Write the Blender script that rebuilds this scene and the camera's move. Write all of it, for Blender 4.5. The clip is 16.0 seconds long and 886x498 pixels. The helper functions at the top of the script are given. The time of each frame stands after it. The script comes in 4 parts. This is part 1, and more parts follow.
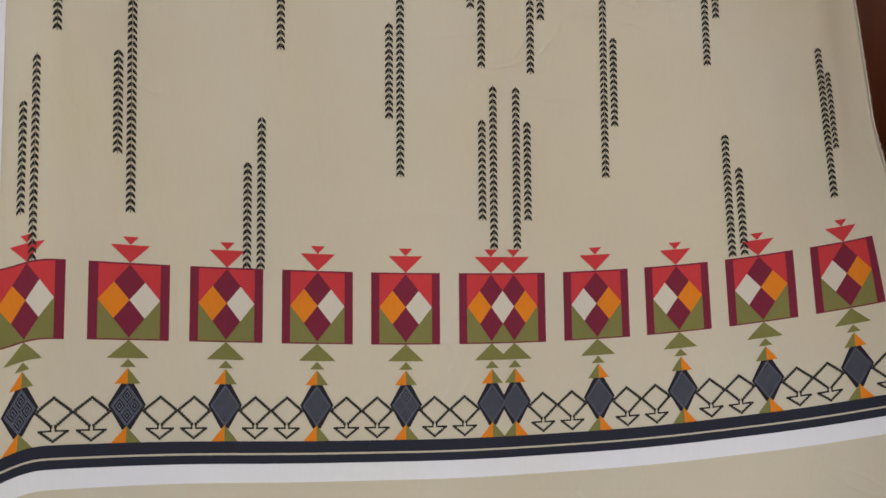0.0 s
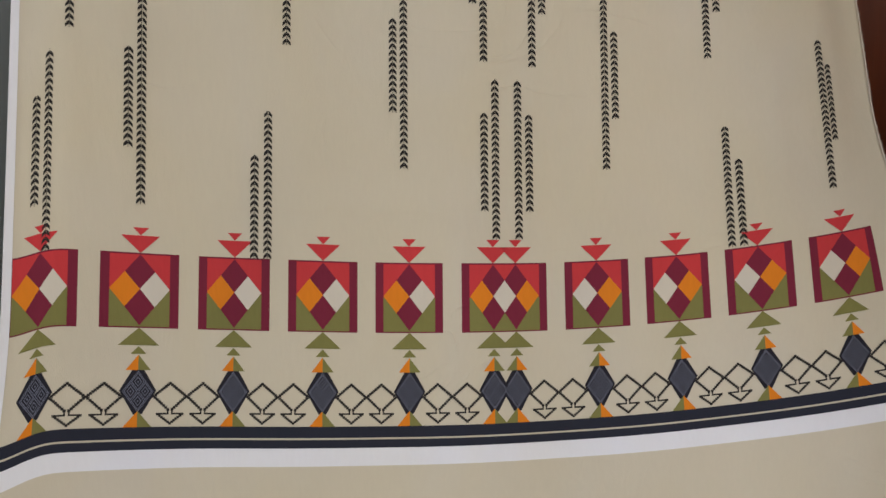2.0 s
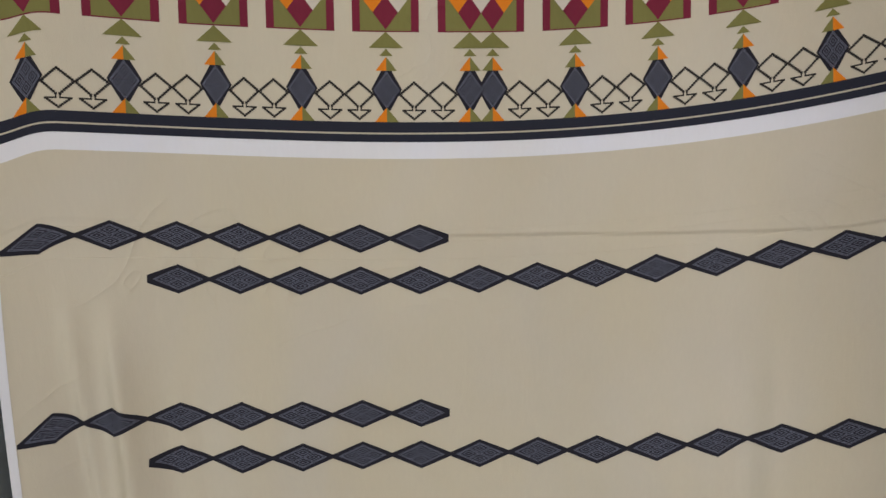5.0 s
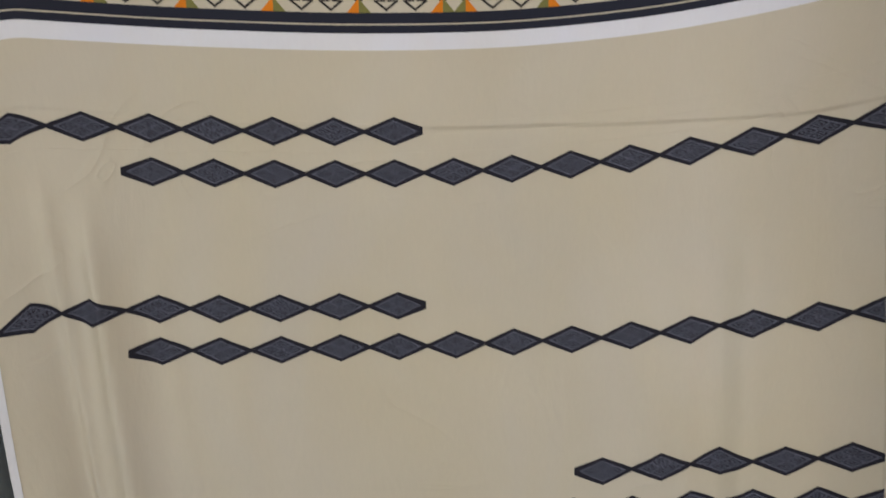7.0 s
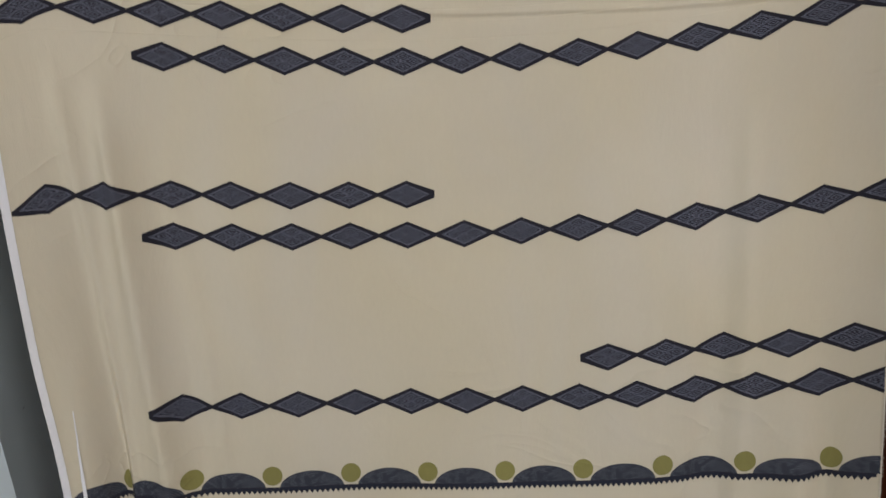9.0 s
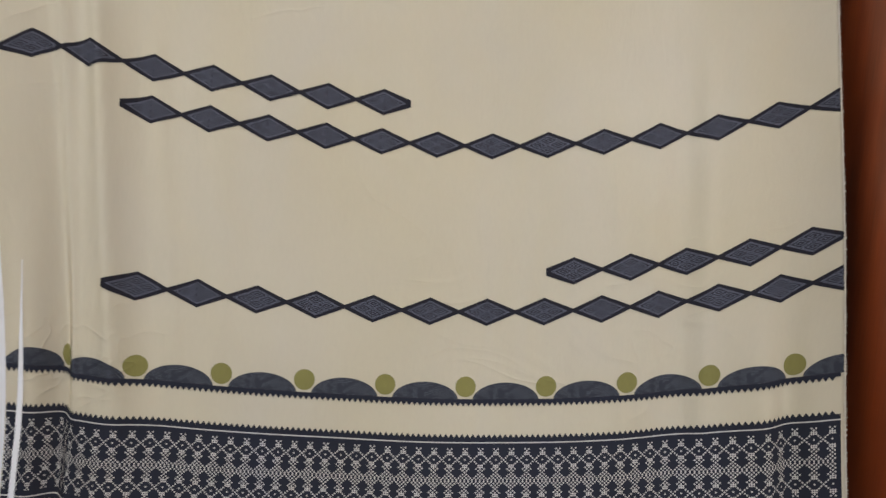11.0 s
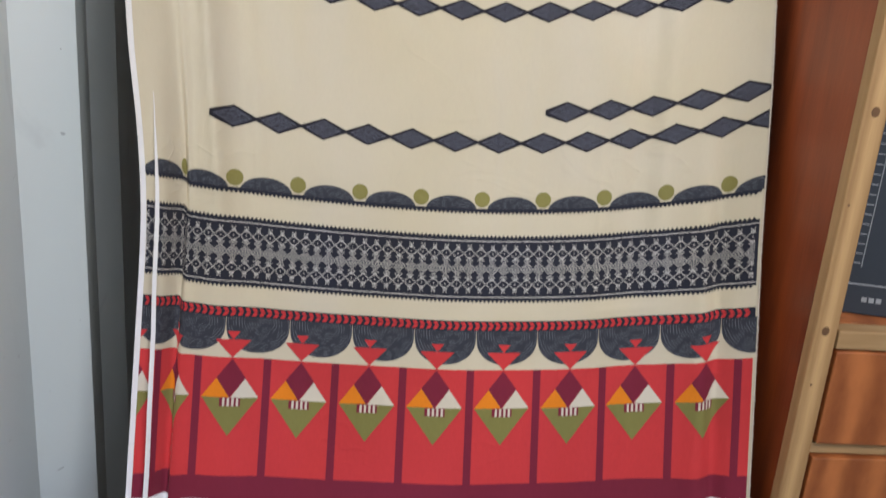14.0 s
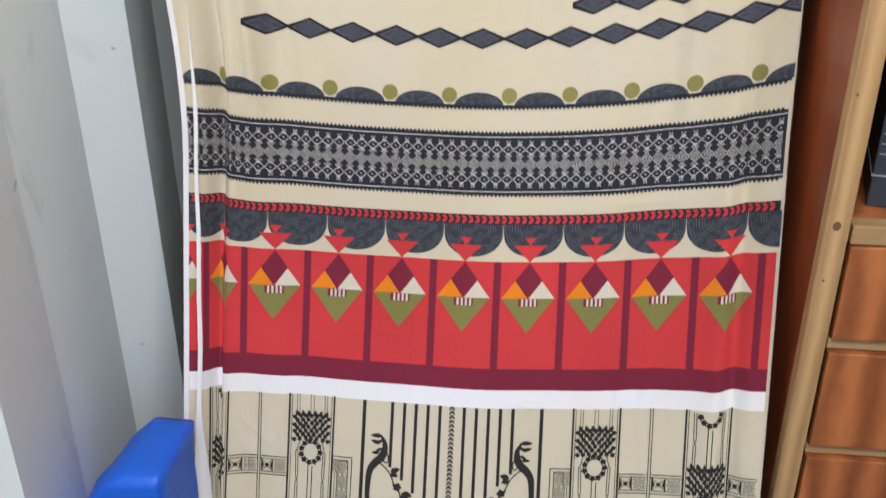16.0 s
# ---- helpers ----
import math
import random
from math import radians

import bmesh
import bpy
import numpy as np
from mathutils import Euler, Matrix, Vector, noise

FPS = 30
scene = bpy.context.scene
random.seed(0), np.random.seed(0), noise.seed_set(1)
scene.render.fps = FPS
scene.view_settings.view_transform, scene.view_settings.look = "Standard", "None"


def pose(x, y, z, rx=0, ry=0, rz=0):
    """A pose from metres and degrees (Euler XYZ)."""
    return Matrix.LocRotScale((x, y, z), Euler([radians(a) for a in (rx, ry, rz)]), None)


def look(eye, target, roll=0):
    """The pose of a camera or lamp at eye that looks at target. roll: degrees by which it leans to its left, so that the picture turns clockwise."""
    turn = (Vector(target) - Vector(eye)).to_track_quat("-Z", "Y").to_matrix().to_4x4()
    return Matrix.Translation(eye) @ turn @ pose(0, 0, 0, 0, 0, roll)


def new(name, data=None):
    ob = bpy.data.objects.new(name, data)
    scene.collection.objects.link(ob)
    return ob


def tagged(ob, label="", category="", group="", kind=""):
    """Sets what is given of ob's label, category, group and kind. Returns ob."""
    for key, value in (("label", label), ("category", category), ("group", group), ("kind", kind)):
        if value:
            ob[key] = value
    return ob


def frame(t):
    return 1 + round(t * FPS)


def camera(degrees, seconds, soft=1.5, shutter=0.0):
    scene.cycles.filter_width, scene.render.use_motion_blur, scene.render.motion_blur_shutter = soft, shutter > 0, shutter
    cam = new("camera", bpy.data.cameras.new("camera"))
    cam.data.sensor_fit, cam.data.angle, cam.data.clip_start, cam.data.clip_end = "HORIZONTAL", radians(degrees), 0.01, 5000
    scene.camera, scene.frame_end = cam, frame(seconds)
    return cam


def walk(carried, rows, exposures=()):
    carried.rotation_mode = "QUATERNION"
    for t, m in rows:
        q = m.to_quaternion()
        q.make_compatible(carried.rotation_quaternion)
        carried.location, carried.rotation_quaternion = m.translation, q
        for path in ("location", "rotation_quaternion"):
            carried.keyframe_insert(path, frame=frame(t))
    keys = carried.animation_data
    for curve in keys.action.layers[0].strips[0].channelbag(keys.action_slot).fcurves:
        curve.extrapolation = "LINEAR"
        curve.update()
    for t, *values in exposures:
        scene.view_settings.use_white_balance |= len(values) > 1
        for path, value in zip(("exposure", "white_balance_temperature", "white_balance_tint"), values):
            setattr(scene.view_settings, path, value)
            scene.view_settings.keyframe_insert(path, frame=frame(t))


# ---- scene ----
# ---------------------------------------------------------------- camera
cam = camera(52.0, 16.0, soft=1.5, shutter=0.5)
walk(cam, [
    (0, look((0.445, -1.071, 1.844), (0.521, 0.219, 1.707), 0.18)),
    (0.5, look((0.444, -1.072, 1.853), (0.516, 0.219, 1.719), -0.40)),
    (1, look((0.457, -1.080, 1.846), (0.515, 0.211, 1.704), -0.11)),
    (1.5, look((0.468, -1.089, 1.843), (0.515, 0.202, 1.696), -0.09)),
    (2, look((0.462, -1.096, 1.839), (0.513, 0.195, 1.697), -0.05)),
    (2.5, look((0.451, -1.094, 1.845), (0.507, 0.195, 1.691), -0.11)),
    (3, look((0.504, -1.111, 1.822), (0.511, 0.173, 1.616), 0.33)),
    (3.5, look((0.547, -1.142, 1.749), (0.511, 0.117, 1.428), -0.44)),
    (4, look((0.566, -1.149, 1.717), (0.514, 0.093, 1.339), -0.67)),
    (4.2, look((0.571, -1.154, 1.717), (0.516, 0.083, 1.328), -0.60)),
    (6.5, look((0.605, -1.184, 1.664), (0.541, 0.040, 1.230), -2.20)),
    (7, look((0.618, -1.197, 1.641), (0.562, 0.012, 1.166), -1.71)),
    (7.5, look((0.664, -1.210, 1.634), (0.570, -0.014, 1.132), -1.99)),
    (8, look((0.642, -1.217, 1.632), (0.570, -0.027, 1.113), -2.16)),
    (8.5, look((0.637, -1.231, 1.608), (0.556, -0.055, 1.060), -2.37)),
    (9, look((0.620, -1.246, 1.559), (0.549, -0.061, 1.030), -2.07)),
    (9.2, look((0.615, -1.261, 1.514), (0.578, -0.058, 1.023), 0.16)),
    (11.3, look((0.530, -1.437, 1.145), (0.570, -0.151, 0.957), 2.69)),
    (11.5, look((0.483, -1.485, 1.151), (0.524, -0.196, 0.987), 1.33)),
    (12, look((0.492, -1.588, 1.240), (0.560, -0.317, 0.975), 3.21)),
    (12.5, look((0.566, -1.639, 1.270), (0.546, -0.383, 0.934), 2.78)),
    (13, look((0.370, -1.637, 1.144), (0.533, -0.376, 0.875), 3.59)),
    (13.5, look((0.466, -1.748, 1.163), (0.545, -0.492, 0.835), 3.31)),
    (14, look((0.429, -1.755, 1.164), (0.542, -0.524, 0.761), 4.65)),
    (14.5, look((0.539, -1.733, 1.256), (0.553, -0.540, 0.739), 1.95)),
    (15, look((0.677, -1.729, 1.254), (0.574, -0.590, 0.636), -0.23)),
    (15.5, look((0.698, -1.734, 1.256), (0.574, -0.612, 0.611), -1.36)),
    (16, look((0.703, -1.805, 1.216), (0.564, -0.643, 0.652), -0.29)),
], [(0, -0.28), (5.5, -0.34), (9.2, -0.30), (11.5, 0.0), (12.5, -0.10), (13, 0.10), (13.8, 0.27), (16, 0.56)])

# ---------------------------------------------------------------- world and light
world = bpy.data.worlds.new("daylight")
scene.world = world
world.use_nodes = True
wn = world.node_tree.nodes
sky = wn.new("ShaderNodeTexSky")
sky.sky_type = "NISHITA"
sky.sun_disc = False
sky.sun_elevation = radians(48)
sky.sun_rotation = radians(150)
world.node_tree.links.new(sky.outputs[0], wn["Background"].inputs[0])
wn["Background"].inputs[1].default_value = 0.15


def area_lamp(name, m, sx, sy, watts, colour):
    d = bpy.data.lights.new(name, "AREA")
    d.shape, d.size, d.size_y, d.energy, d.color = "RECTANGLE", sx, sy, watts, colour
    ob = new(name, d)
    ob.matrix_world = m
    return ob


# unseen area lamp added under the ceiling, standing in for shopfront daylight behind the viewer
area_lamp("daylight_stand_in", look((0.92, -2.15, 2.56), (0.50, 0.1, 1.40)), 1.75, 0.7, 45, (0.985, 0.962, 0.975))

# ---------------------------------------------------------------- materials


def nodes_of(name):
    m = bpy.data.materials.new(name)
    m.use_nodes = True
    return m, m.node_tree.nodes, m.node_tree.links, m.node_tree.nodes["Principled BSDF"]


def noise_node(nt, scale, detail=3.0, vec=None, distort=0.0):
    n = nt.nodes.new("ShaderNodeTexNoise")
    n.inputs["Scale"].default_value = scale
    n.inputs["Detail"].default_value = detail
    n.inputs["Distortion"].default_value = distort
    if vec is not None:
        nt.links.new(vec, n.inputs["Vector"])
    return n.outputs["Fac"]


def ramp(nt, fac, stops):
    r = nt.nodes.new("ShaderNodeValToRGB")
    e = r.color_ramp.elements
    while len(e) < len(stops):
        e.new(0.5)
    for i, (p, c) in enumerate(stops):
        e[i].position = p
        e[i].color = (*c, 1)
    nt.links.new(fac, r.inputs[0])
    return r.outputs[0]


def mixed(nt, a, b, fac, mode="MIX"):
    x = nt.nodes.new("ShaderNodeMix")
    x.data_type, x.blend_type = "RGBA", mode
    for sock, val in ((x.inputs[0], fac), (x.inputs[6], a), (x.inputs[7], b)):
        if isinstance(val, bpy.types.NodeSocket):
            nt.links.new(val, sock)
        elif isinstance(val, tuple):
            sock.default_value = (*val, 1)
        else:
            sock.default_value = val
    return x.outputs[2]


def calc(nt, op, a, b=None, c=None):
    n = nt.nodes.new("ShaderNodeMath")
    n.operation = op
    for i, v in enumerate((a, b, c)):
        if v is None:
            continue
        if isinstance(v, bpy.types.NodeSocket):
            nt.links.new(v, n.inputs[i])
        else:
            n.inputs[i].default_value = v
    return n.outputs[0]


def coords(nt, kind="Object", scale=None):
    t = nt.nodes.new("ShaderNodeTexCoord").outputs[kind]
    if scale is None:
        return t
    m = nt.nodes.new("ShaderNodeMapping")
    m.inputs["Scale"].default_value = scale
    nt.links.new(t, m.inputs["Vector"])
    return m.outputs[0]


def bumped(nt, bsdf, height, strength, distance):
    b = nt.nodes.new("ShaderNodeBump")
    b.inputs["Strength"].default_value = strength
    b.inputs["Distance"].default_value = distance
    nt.links.new(height, b.inputs["Height"])
    nt.links.new(b.outputs[0], bsdf.inputs["Normal"])


def weave(nt, bsdf):
    """Fine thread relief, soft ripples and scattered sharp wrinkles, shared by cloth and print."""
    fine = noise_node(nt, 900, 2, coords(nt, scale=(1, 1, 0.35)))
    ripple = noise_node(nt, 9, 4, coords(nt, scale=(1.6, 1, 0.5)), 0.6)
    vein = noise_node(nt, 5.5, 2, coords(nt, scale=(0.8, 1, 1.5)), 1.4)
    ridge = calc(nt, "POWER", calc(nt, "SUBTRACT", 1.0, calc(nt, "ABSOLUTE", calc(nt, "MULTIPLY", calc(nt, "SUBTRACT", vein, 0.5), 9.0)), ), 3.0)
    where = ramp(nt, noise_node(nt, 4.2, 2, coords(nt)), [(0.52, (0, 0, 0)), (0.66, (1, 1, 1))])
    ridge = calc(nt, "MULTIPLY", calc(nt, "MAXIMUM", ridge, 0.0), where)
    h = calc(nt, "ADD", calc(nt, "MULTIPLY", fine, 0.06), calc(nt, "ADD", ripple, calc(nt, "MULTIPLY", ridge, 0.34)))
    bumped(nt, bsdf, h, 0.5, 0.007)


def cloth_ink(name, rgb, vary=0.16, rough=0.82):
    m, n, l, b = nodes_of(name)
    nt = m.node_tree
    big = noise_node(nt, 2.6, 4, coords(nt))
    thr = noise_node(nt, 260, 2, coords(nt, scale=(1, 1, 0.12)))
    lo = tuple(c * (1 - vary) for c in rgb)
    hi = tuple(min(1, c * (1 + vary)) for c in rgb)
    c = ramp(nt, calc(nt, "ADD", calc(nt, "MULTIPLY", big, 0.85), calc(nt, "MULTIPLY", thr, 0.15)), [(0.3, lo), (0.7, hi)])
    tone = ramp(nt, noise_node(nt, 3.4, 5, coords(nt, scale=(1.5, 1, 0.7)), 0.8), [(0.32, (1.0, 0.975, 0.90)), (0.68, (0.985, 0.985, 1.0))])
    c = mixed(nt, c, tone, 1.0, "MULTIPLY")
    l.new(c, b.inputs["Base Color"])
    b.inputs["Roughness"].default_value = rough
    b.inputs["Specular IOR Level"].default_value = 0.25
    b.inputs["Sheen Weight"].default_value = 0.05
    weave(nt, b)
    return m


CREAM = cloth_ink("cream_cotton", (0.615, 0.553, 0.430), 0.06)
ECRU = cloth_ink("undyed_print", (0.64, 0.585, 0.50), 0.05)
WHITE = cloth_ink("white_cotton", (0.80, 0.80, 0.84), 0.05)
RED = cloth_ink("red_print", (0.56, 0.042, 0.048))
MAROON = cloth_ink("maroon_print", (0.185, 0.016, 0.040))
ORANGE = cloth_ink("orange_print", (0.74, 0.22, 0.012))
GREEN = cloth_ink("olive_green_print", (0.205, 0.195, 0.060))
OLIVE = cloth_ink("olive_dot_print", (0.245, 0.225, 0.075))
NAVY = cloth_ink("navy_print", (0.020, 0.022, 0.036))
INK = cloth_ink("black_print", (0.026, 0.023, 0.022))
PALE = cloth_ink("pale_lattice_print", (0.60, 0.58, 0.57), 0.05)


def figured_ink(name, dark, light, kind):
    """Navy print with fine light line-work inside, drawn in the motif's own plane."""
    m, n, l, b = nodes_of(name)
    nt = m.node_tree
    sep = nt.nodes.new("ShaderNodeSeparateXYZ")
    l.new(coords(nt, "UV"), sep.inputs[0])
    x, y = sep.outputs[0], sep.outputs[1]
    ax, ay = calc(nt, "ABSOLUTE", x), calc(nt, "ABSOLUTE", y)
    if kind == "diamond":
        d = calc(nt, "ADD", ax, ay)
        inner = calc(nt, "LESS_THAN", d, 0.79)
        rim = calc(nt, "MULTIPLY", calc(nt, "LESS_THAN", calc(nt, "ABSOLUTE", calc(nt, "SUBTRACT", d, 0.75)), 0.022), inner)
        # four small nested diamonds and the lines that run between them
        fx = calc(nt, "ABSOLUTE", calc(nt, "SUBTRACT", ax, 0.36))
        fy = calc(nt, "ABSOLUTE", calc(nt, "SUBTRACT", ay, 0.36))
        e1 = calc(nt, "ADD", fx, ay)
        e2 = calc(nt, "ADD", ax, fy)
        e = calc(nt, "MINIMUM", e1, e2)
        lines = calc(nt, "LESS_THAN", calc(nt, "FRACT", calc(nt, "MULTIPLY", e, 7.0)), 0.36)
        f = calc(nt, "MULTIPLY", inner, calc(nt, "MAXIMUM", lines, rim))
    else:
        r = calc(nt, "SQRT", calc(nt, "ADD", calc(nt, "MULTIPLY", x, x), calc(nt, "MULTIPLY", y, y)))
        wob = noise_node(nt, 1.6, 1, coords(nt, "UV"))
        ph = calc(nt, "ADD", calc(nt, "MULTIPLY", r, 11.0), calc(nt, "MULTIPLY", wob, 1.6))
        lines = calc(nt, "LESS_THAN", calc(nt, "FRACT", ph), 0.16)
        brk = noise_node(nt, 3.0, 1, coords(nt, "UV"))
        f = calc(nt, "MULTIPLY", lines, calc(nt, "GREATER_THAN", brk, 0.46))
    grain = noise_node(nt, 220, 2, coords(nt))
    c = mixed(nt, dark, light, calc(nt, "MULTIPLY", f, calc(nt, "ADD", 0.6, calc(nt, "MULTIPLY", grain, 0.5))))
    l.new(c, b.inputs["Base Color"])
    b.inputs["Roughness"].default_value = 0.8
    b.inputs["Specular IOR Level"].default_value = 0.25
    weave(nt, b)
    return m


DIAMOND_INK = figured_ink("navy_carved_diamond_print", (0.016, 0.015, 0.022), (0.150, 0.158, 0.208), "diamond")
ARC_INK = figured_ink("slate_ringed_scallop_print", (0.036, 0.040, 0.053), (0.18, 0.185, 0.21), "arc")


def painted_metal():
    m, n, l, b = nodes_of("pale_blue_grey_painted_sheet")
    nt = m.node_tree
    big = noise_node(nt, 1.8, 4, coords(nt, scale=(1, 1, 0.4)))
    c = ramp(nt, big, [(0.3, (0.735, 0.815, 0.835)), (0.7, (0.80, 0.865, 0.885))])
    grime = noise_node(nt, 7, 6, coords(nt, scale=(1, 1, 0.6)), 1.2)
    g = ramp(nt, grime, [(0.60, (0, 0, 0)), (0.74, (1, 1, 1))])
    c = mixed(nt, c, (0.30, 0.33, 0.36), calc(nt, "MULTIPLY", g, 0.22))
    nick = noise_node(nt, 26, 4, coords(nt, scale=(1, 0.5, 1.6)), 1.5)
    k = ramp(nt, nick, [(0.735, (0, 0, 0)), (0.76, (1, 1, 1))])
    c = mixed(nt, c, (0.20, 0.22, 0.25), calc(nt, "MULTIPLY", k, 0.7))
    l.new(c, b.inputs["Base Color"])
    b.inputs["Roughness"].default_value = 0.48
    bumped(nt, b, calc(nt, "ADD", noise_node(nt, 5, 3, coords(nt)), calc(nt, "MULTIPLY", noise_node(nt, 120, 2, coords(nt)), 0.05)), 0.25, 0.01)
    return m


def timber(name, lo, hi, ring, rough, along=(9, 9, 0.9), knots=0.0):
    m, n, l, b = nodes_of(name)
    nt = m.node_tree
    v = coords(nt, scale=along)
    wob = noise_node(nt, 1.6, 3, v, 0.8)
    w = nt.nodes.new("ShaderNodeTexWave")
    w.wave_type, w.bands_direction = "BANDS", "X"
    w.inputs["Scale"].default_value = ring
    w.inputs["Distortion"].default_value = 7.0
    w.inputs["Detail"].default_value = 3.0
    l.new(v, w.inputs["Vector"])
    fine = noise_node(nt, 22, 4, v)
    f = calc(nt, "ADD", calc(nt, "MULTIPLY", w.outputs["Fac"], 0.35), calc(nt, "ADD", calc(nt, "MULTIPLY", wob, 0.4), calc(nt, "MULTIPLY", fine, 0.25)))
    info = nt.nodes.new("ShaderNodeObjectInfo").outputs["Random"]
    f = calc(nt, "ADD", f, calc(nt, "MULTIPLY", calc(nt, "SUBTRACT", info, 0.5), 0.15))
    c = ramp(nt, f, [(0.25, lo), (0.75, hi)])
    if knots:
        vo = nt.nodes.new("ShaderNodeTexVoronoi")
        vo.inputs["Scale"].default_value = knots
        l.new(coords(nt, scale=(1, 1, 0.6)), vo.inputs["Vector"])
        k = ramp(nt, vo.outputs["Distance"], [(0.06, (1, 1, 1)), (0.13, (0, 0, 0))])
        c = mixed(nt, c, tuple(0.3 * q for q in lo), calc(nt, "MULTIPLY", k, 0.8))
    l.new(c, b.inputs["Base Color"])
    b.inputs["Roughness"].default_value = rough
    bumped(nt, b, f, 0.2, 0.003)
    return m


MAHOGANY = timber("red_brown_laminate", (0.085, 0.016, 0.0045), (0.35, 0.068, 0.016), 0.7, 0.40)
MAHOGANY_X = timber("red_brown_laminate_crosswise", (0.21, 0.056, 0.017), (0.50, 0.165, 0.052), 1.5, 0.40, (3.2, 9, 1.5))
PINE = timber("raw_pine_batten", (0.34, 0.19, 0.078), (0.58, 0.36, 0.165), 0.8, 0.62, (14, 14, 1.0), 3.3)
PINE_X = timber("raw_pine_rail", (0.36, 0.215, 0.095), (0.54, 0.36, 0.19), 0.8, 0.62, (1.0, 14, 14), 3.1)


def plain(name, rgb, rough, vary=0.12, scale=6.0, bump=0.1, metal=0.0):
    m, n, l, b = nodes_of(name)
    nt = m.node_tree
    f = calc(nt, "ADD", calc(nt, "MULTIPLY", noise_node(nt, scale, 4, coords(nt)), 0.7), calc(nt, "MULTIPLY", noise_node(nt, scale * 14, 3, coords(nt)), 0.3))
    l.new(ramp(nt, f, [(0.3, tuple(c * (1 - vary) for c in rgb)), (0.7, tuple(min(1, c * (1 + vary)) for c in rgb))]), b.inputs["Base Color"])
    b.inputs["Roughness"].default_value = rough
    b.inputs["Metallic"].default_value = metal
    bumped(nt, b, f, bump, 0.01)
    return m


METAL_PAINT = painted_metal()
PLASTER = plain("dull_grey_plaster", (0.42, 0.42, 0.40), 0.9)
CONCRETE = plain("worn_concrete_floor", (0.16, 0.155, 0.148), 0.75, 0.2, 3.0, 0.2)
BLUE = plain("blue_plastic_film", (0.008, 0.115, 0.66), 0.46, 0.10, 5.0, 0.35)
SLATE = plain("dark_slate_card", (0.028, 0.036, 0.050), 0.55, 0.1, 8.0, 0.05)
GREYTEXT = plain("pale_grey_ink", (0.34, 0.36, 0.38), 0.6, 0.05)
REDPLASTIC = plain("red_plastic", (0.45, 0.012, 0.016), 0.35, 0.08)
DARKFILL = plain("dark_brown_goods", (0.035, 0.022, 0.018), 0.6, 0.3, 30)
DARKGREEN = plain("dark_green_cloth", (0.012, 0.035, 0.014), 0.85, 0.3, 20)
KNOT = plain("brown_knot_wood", (0.15, 0.075, 0.034), 0.6, 0.25, 40)
RAG = plain("off_white_cotton_rag", (0.60, 0.55, 0.55), 0.9, 0.06, 12)


def clear_plastic():
    m, n, l, b = nodes_of("clear_plastic")
    b.inputs["Base Color"].default_value = (0.9, 0.92, 0.93, 1)
    b.inputs["Transmission Weight"].default_value = 1.0
    b.inputs["Roughness"].default_value = 0.06
    b.inputs["IOR"].default_value = 1.35
    return m


CLEAR = clear_plastic()

# ---------------------------------------------------------------- mesh helpers


def part(name, bm, material, parent=None, label="", smooth=False):
    me = bpy.data.meshes.new(name)
    bm.to_mesh(me)
    bm.free()
    for m in (material if isinstance(material, (list, tuple)) else [material]):
        me.materials.append(m)
    if smooth:
        for p in me.polygons:
            p.use_smooth = True
    ob = new(name, me)
    if parent is not None:
        ob.parent = parent
    if label:
        tagged(ob, label)
    return ob


def block(x0, x1, y0, y1, z0, z1, bevel=0.0, seg=2):
    bm = bmesh.new()
    bmesh.ops.create_cube(bm, size=1)
    bmesh.ops.transform(bm, matrix=Matrix.LocRotScale(((x0 + x1) / 2, (y0 + y1) / 2, (z0 + z1) / 2), None, (x1 - x0, y1 - y0, z1 - z0)), verts=bm.verts)
    if bevel:
        bmesh.ops.bevel(bm, geom=bm.edges[:], offset=bevel, segments=seg, affect="EDGES", profile=0.6)
    return bm


def root(name, at, label, category, group="", kind=""):
    e = new(name)
    e.location = at
    e.empty_display_size = 0.05
    return tagged(e, label, category, group, kind)


def held(ob, parent):
    """Parents ob and keeps its place in the world."""
    ob.parent = parent
    ob.matrix_parent_inverse = Matrix.Translation(parent.location).inverted()
    return ob


# ---------------------------------------------------------------- the drape of the fabric
# u runs across the cloth and v down it, both in diamond lengths of the print
PITCH = 0.0775
WIDE = 14.45
TOP, FOOT = -9.2, 20.45
LEAN, HANG = radians(13.0), 1.45


def step(a, b, x):
    k = np.clip((x - a) / (b - a), 0, 1)
    return k * k * (3 - 2 * k)


def bell(x, c, w):
    return np.exp(-((x - c) / w) ** 2)


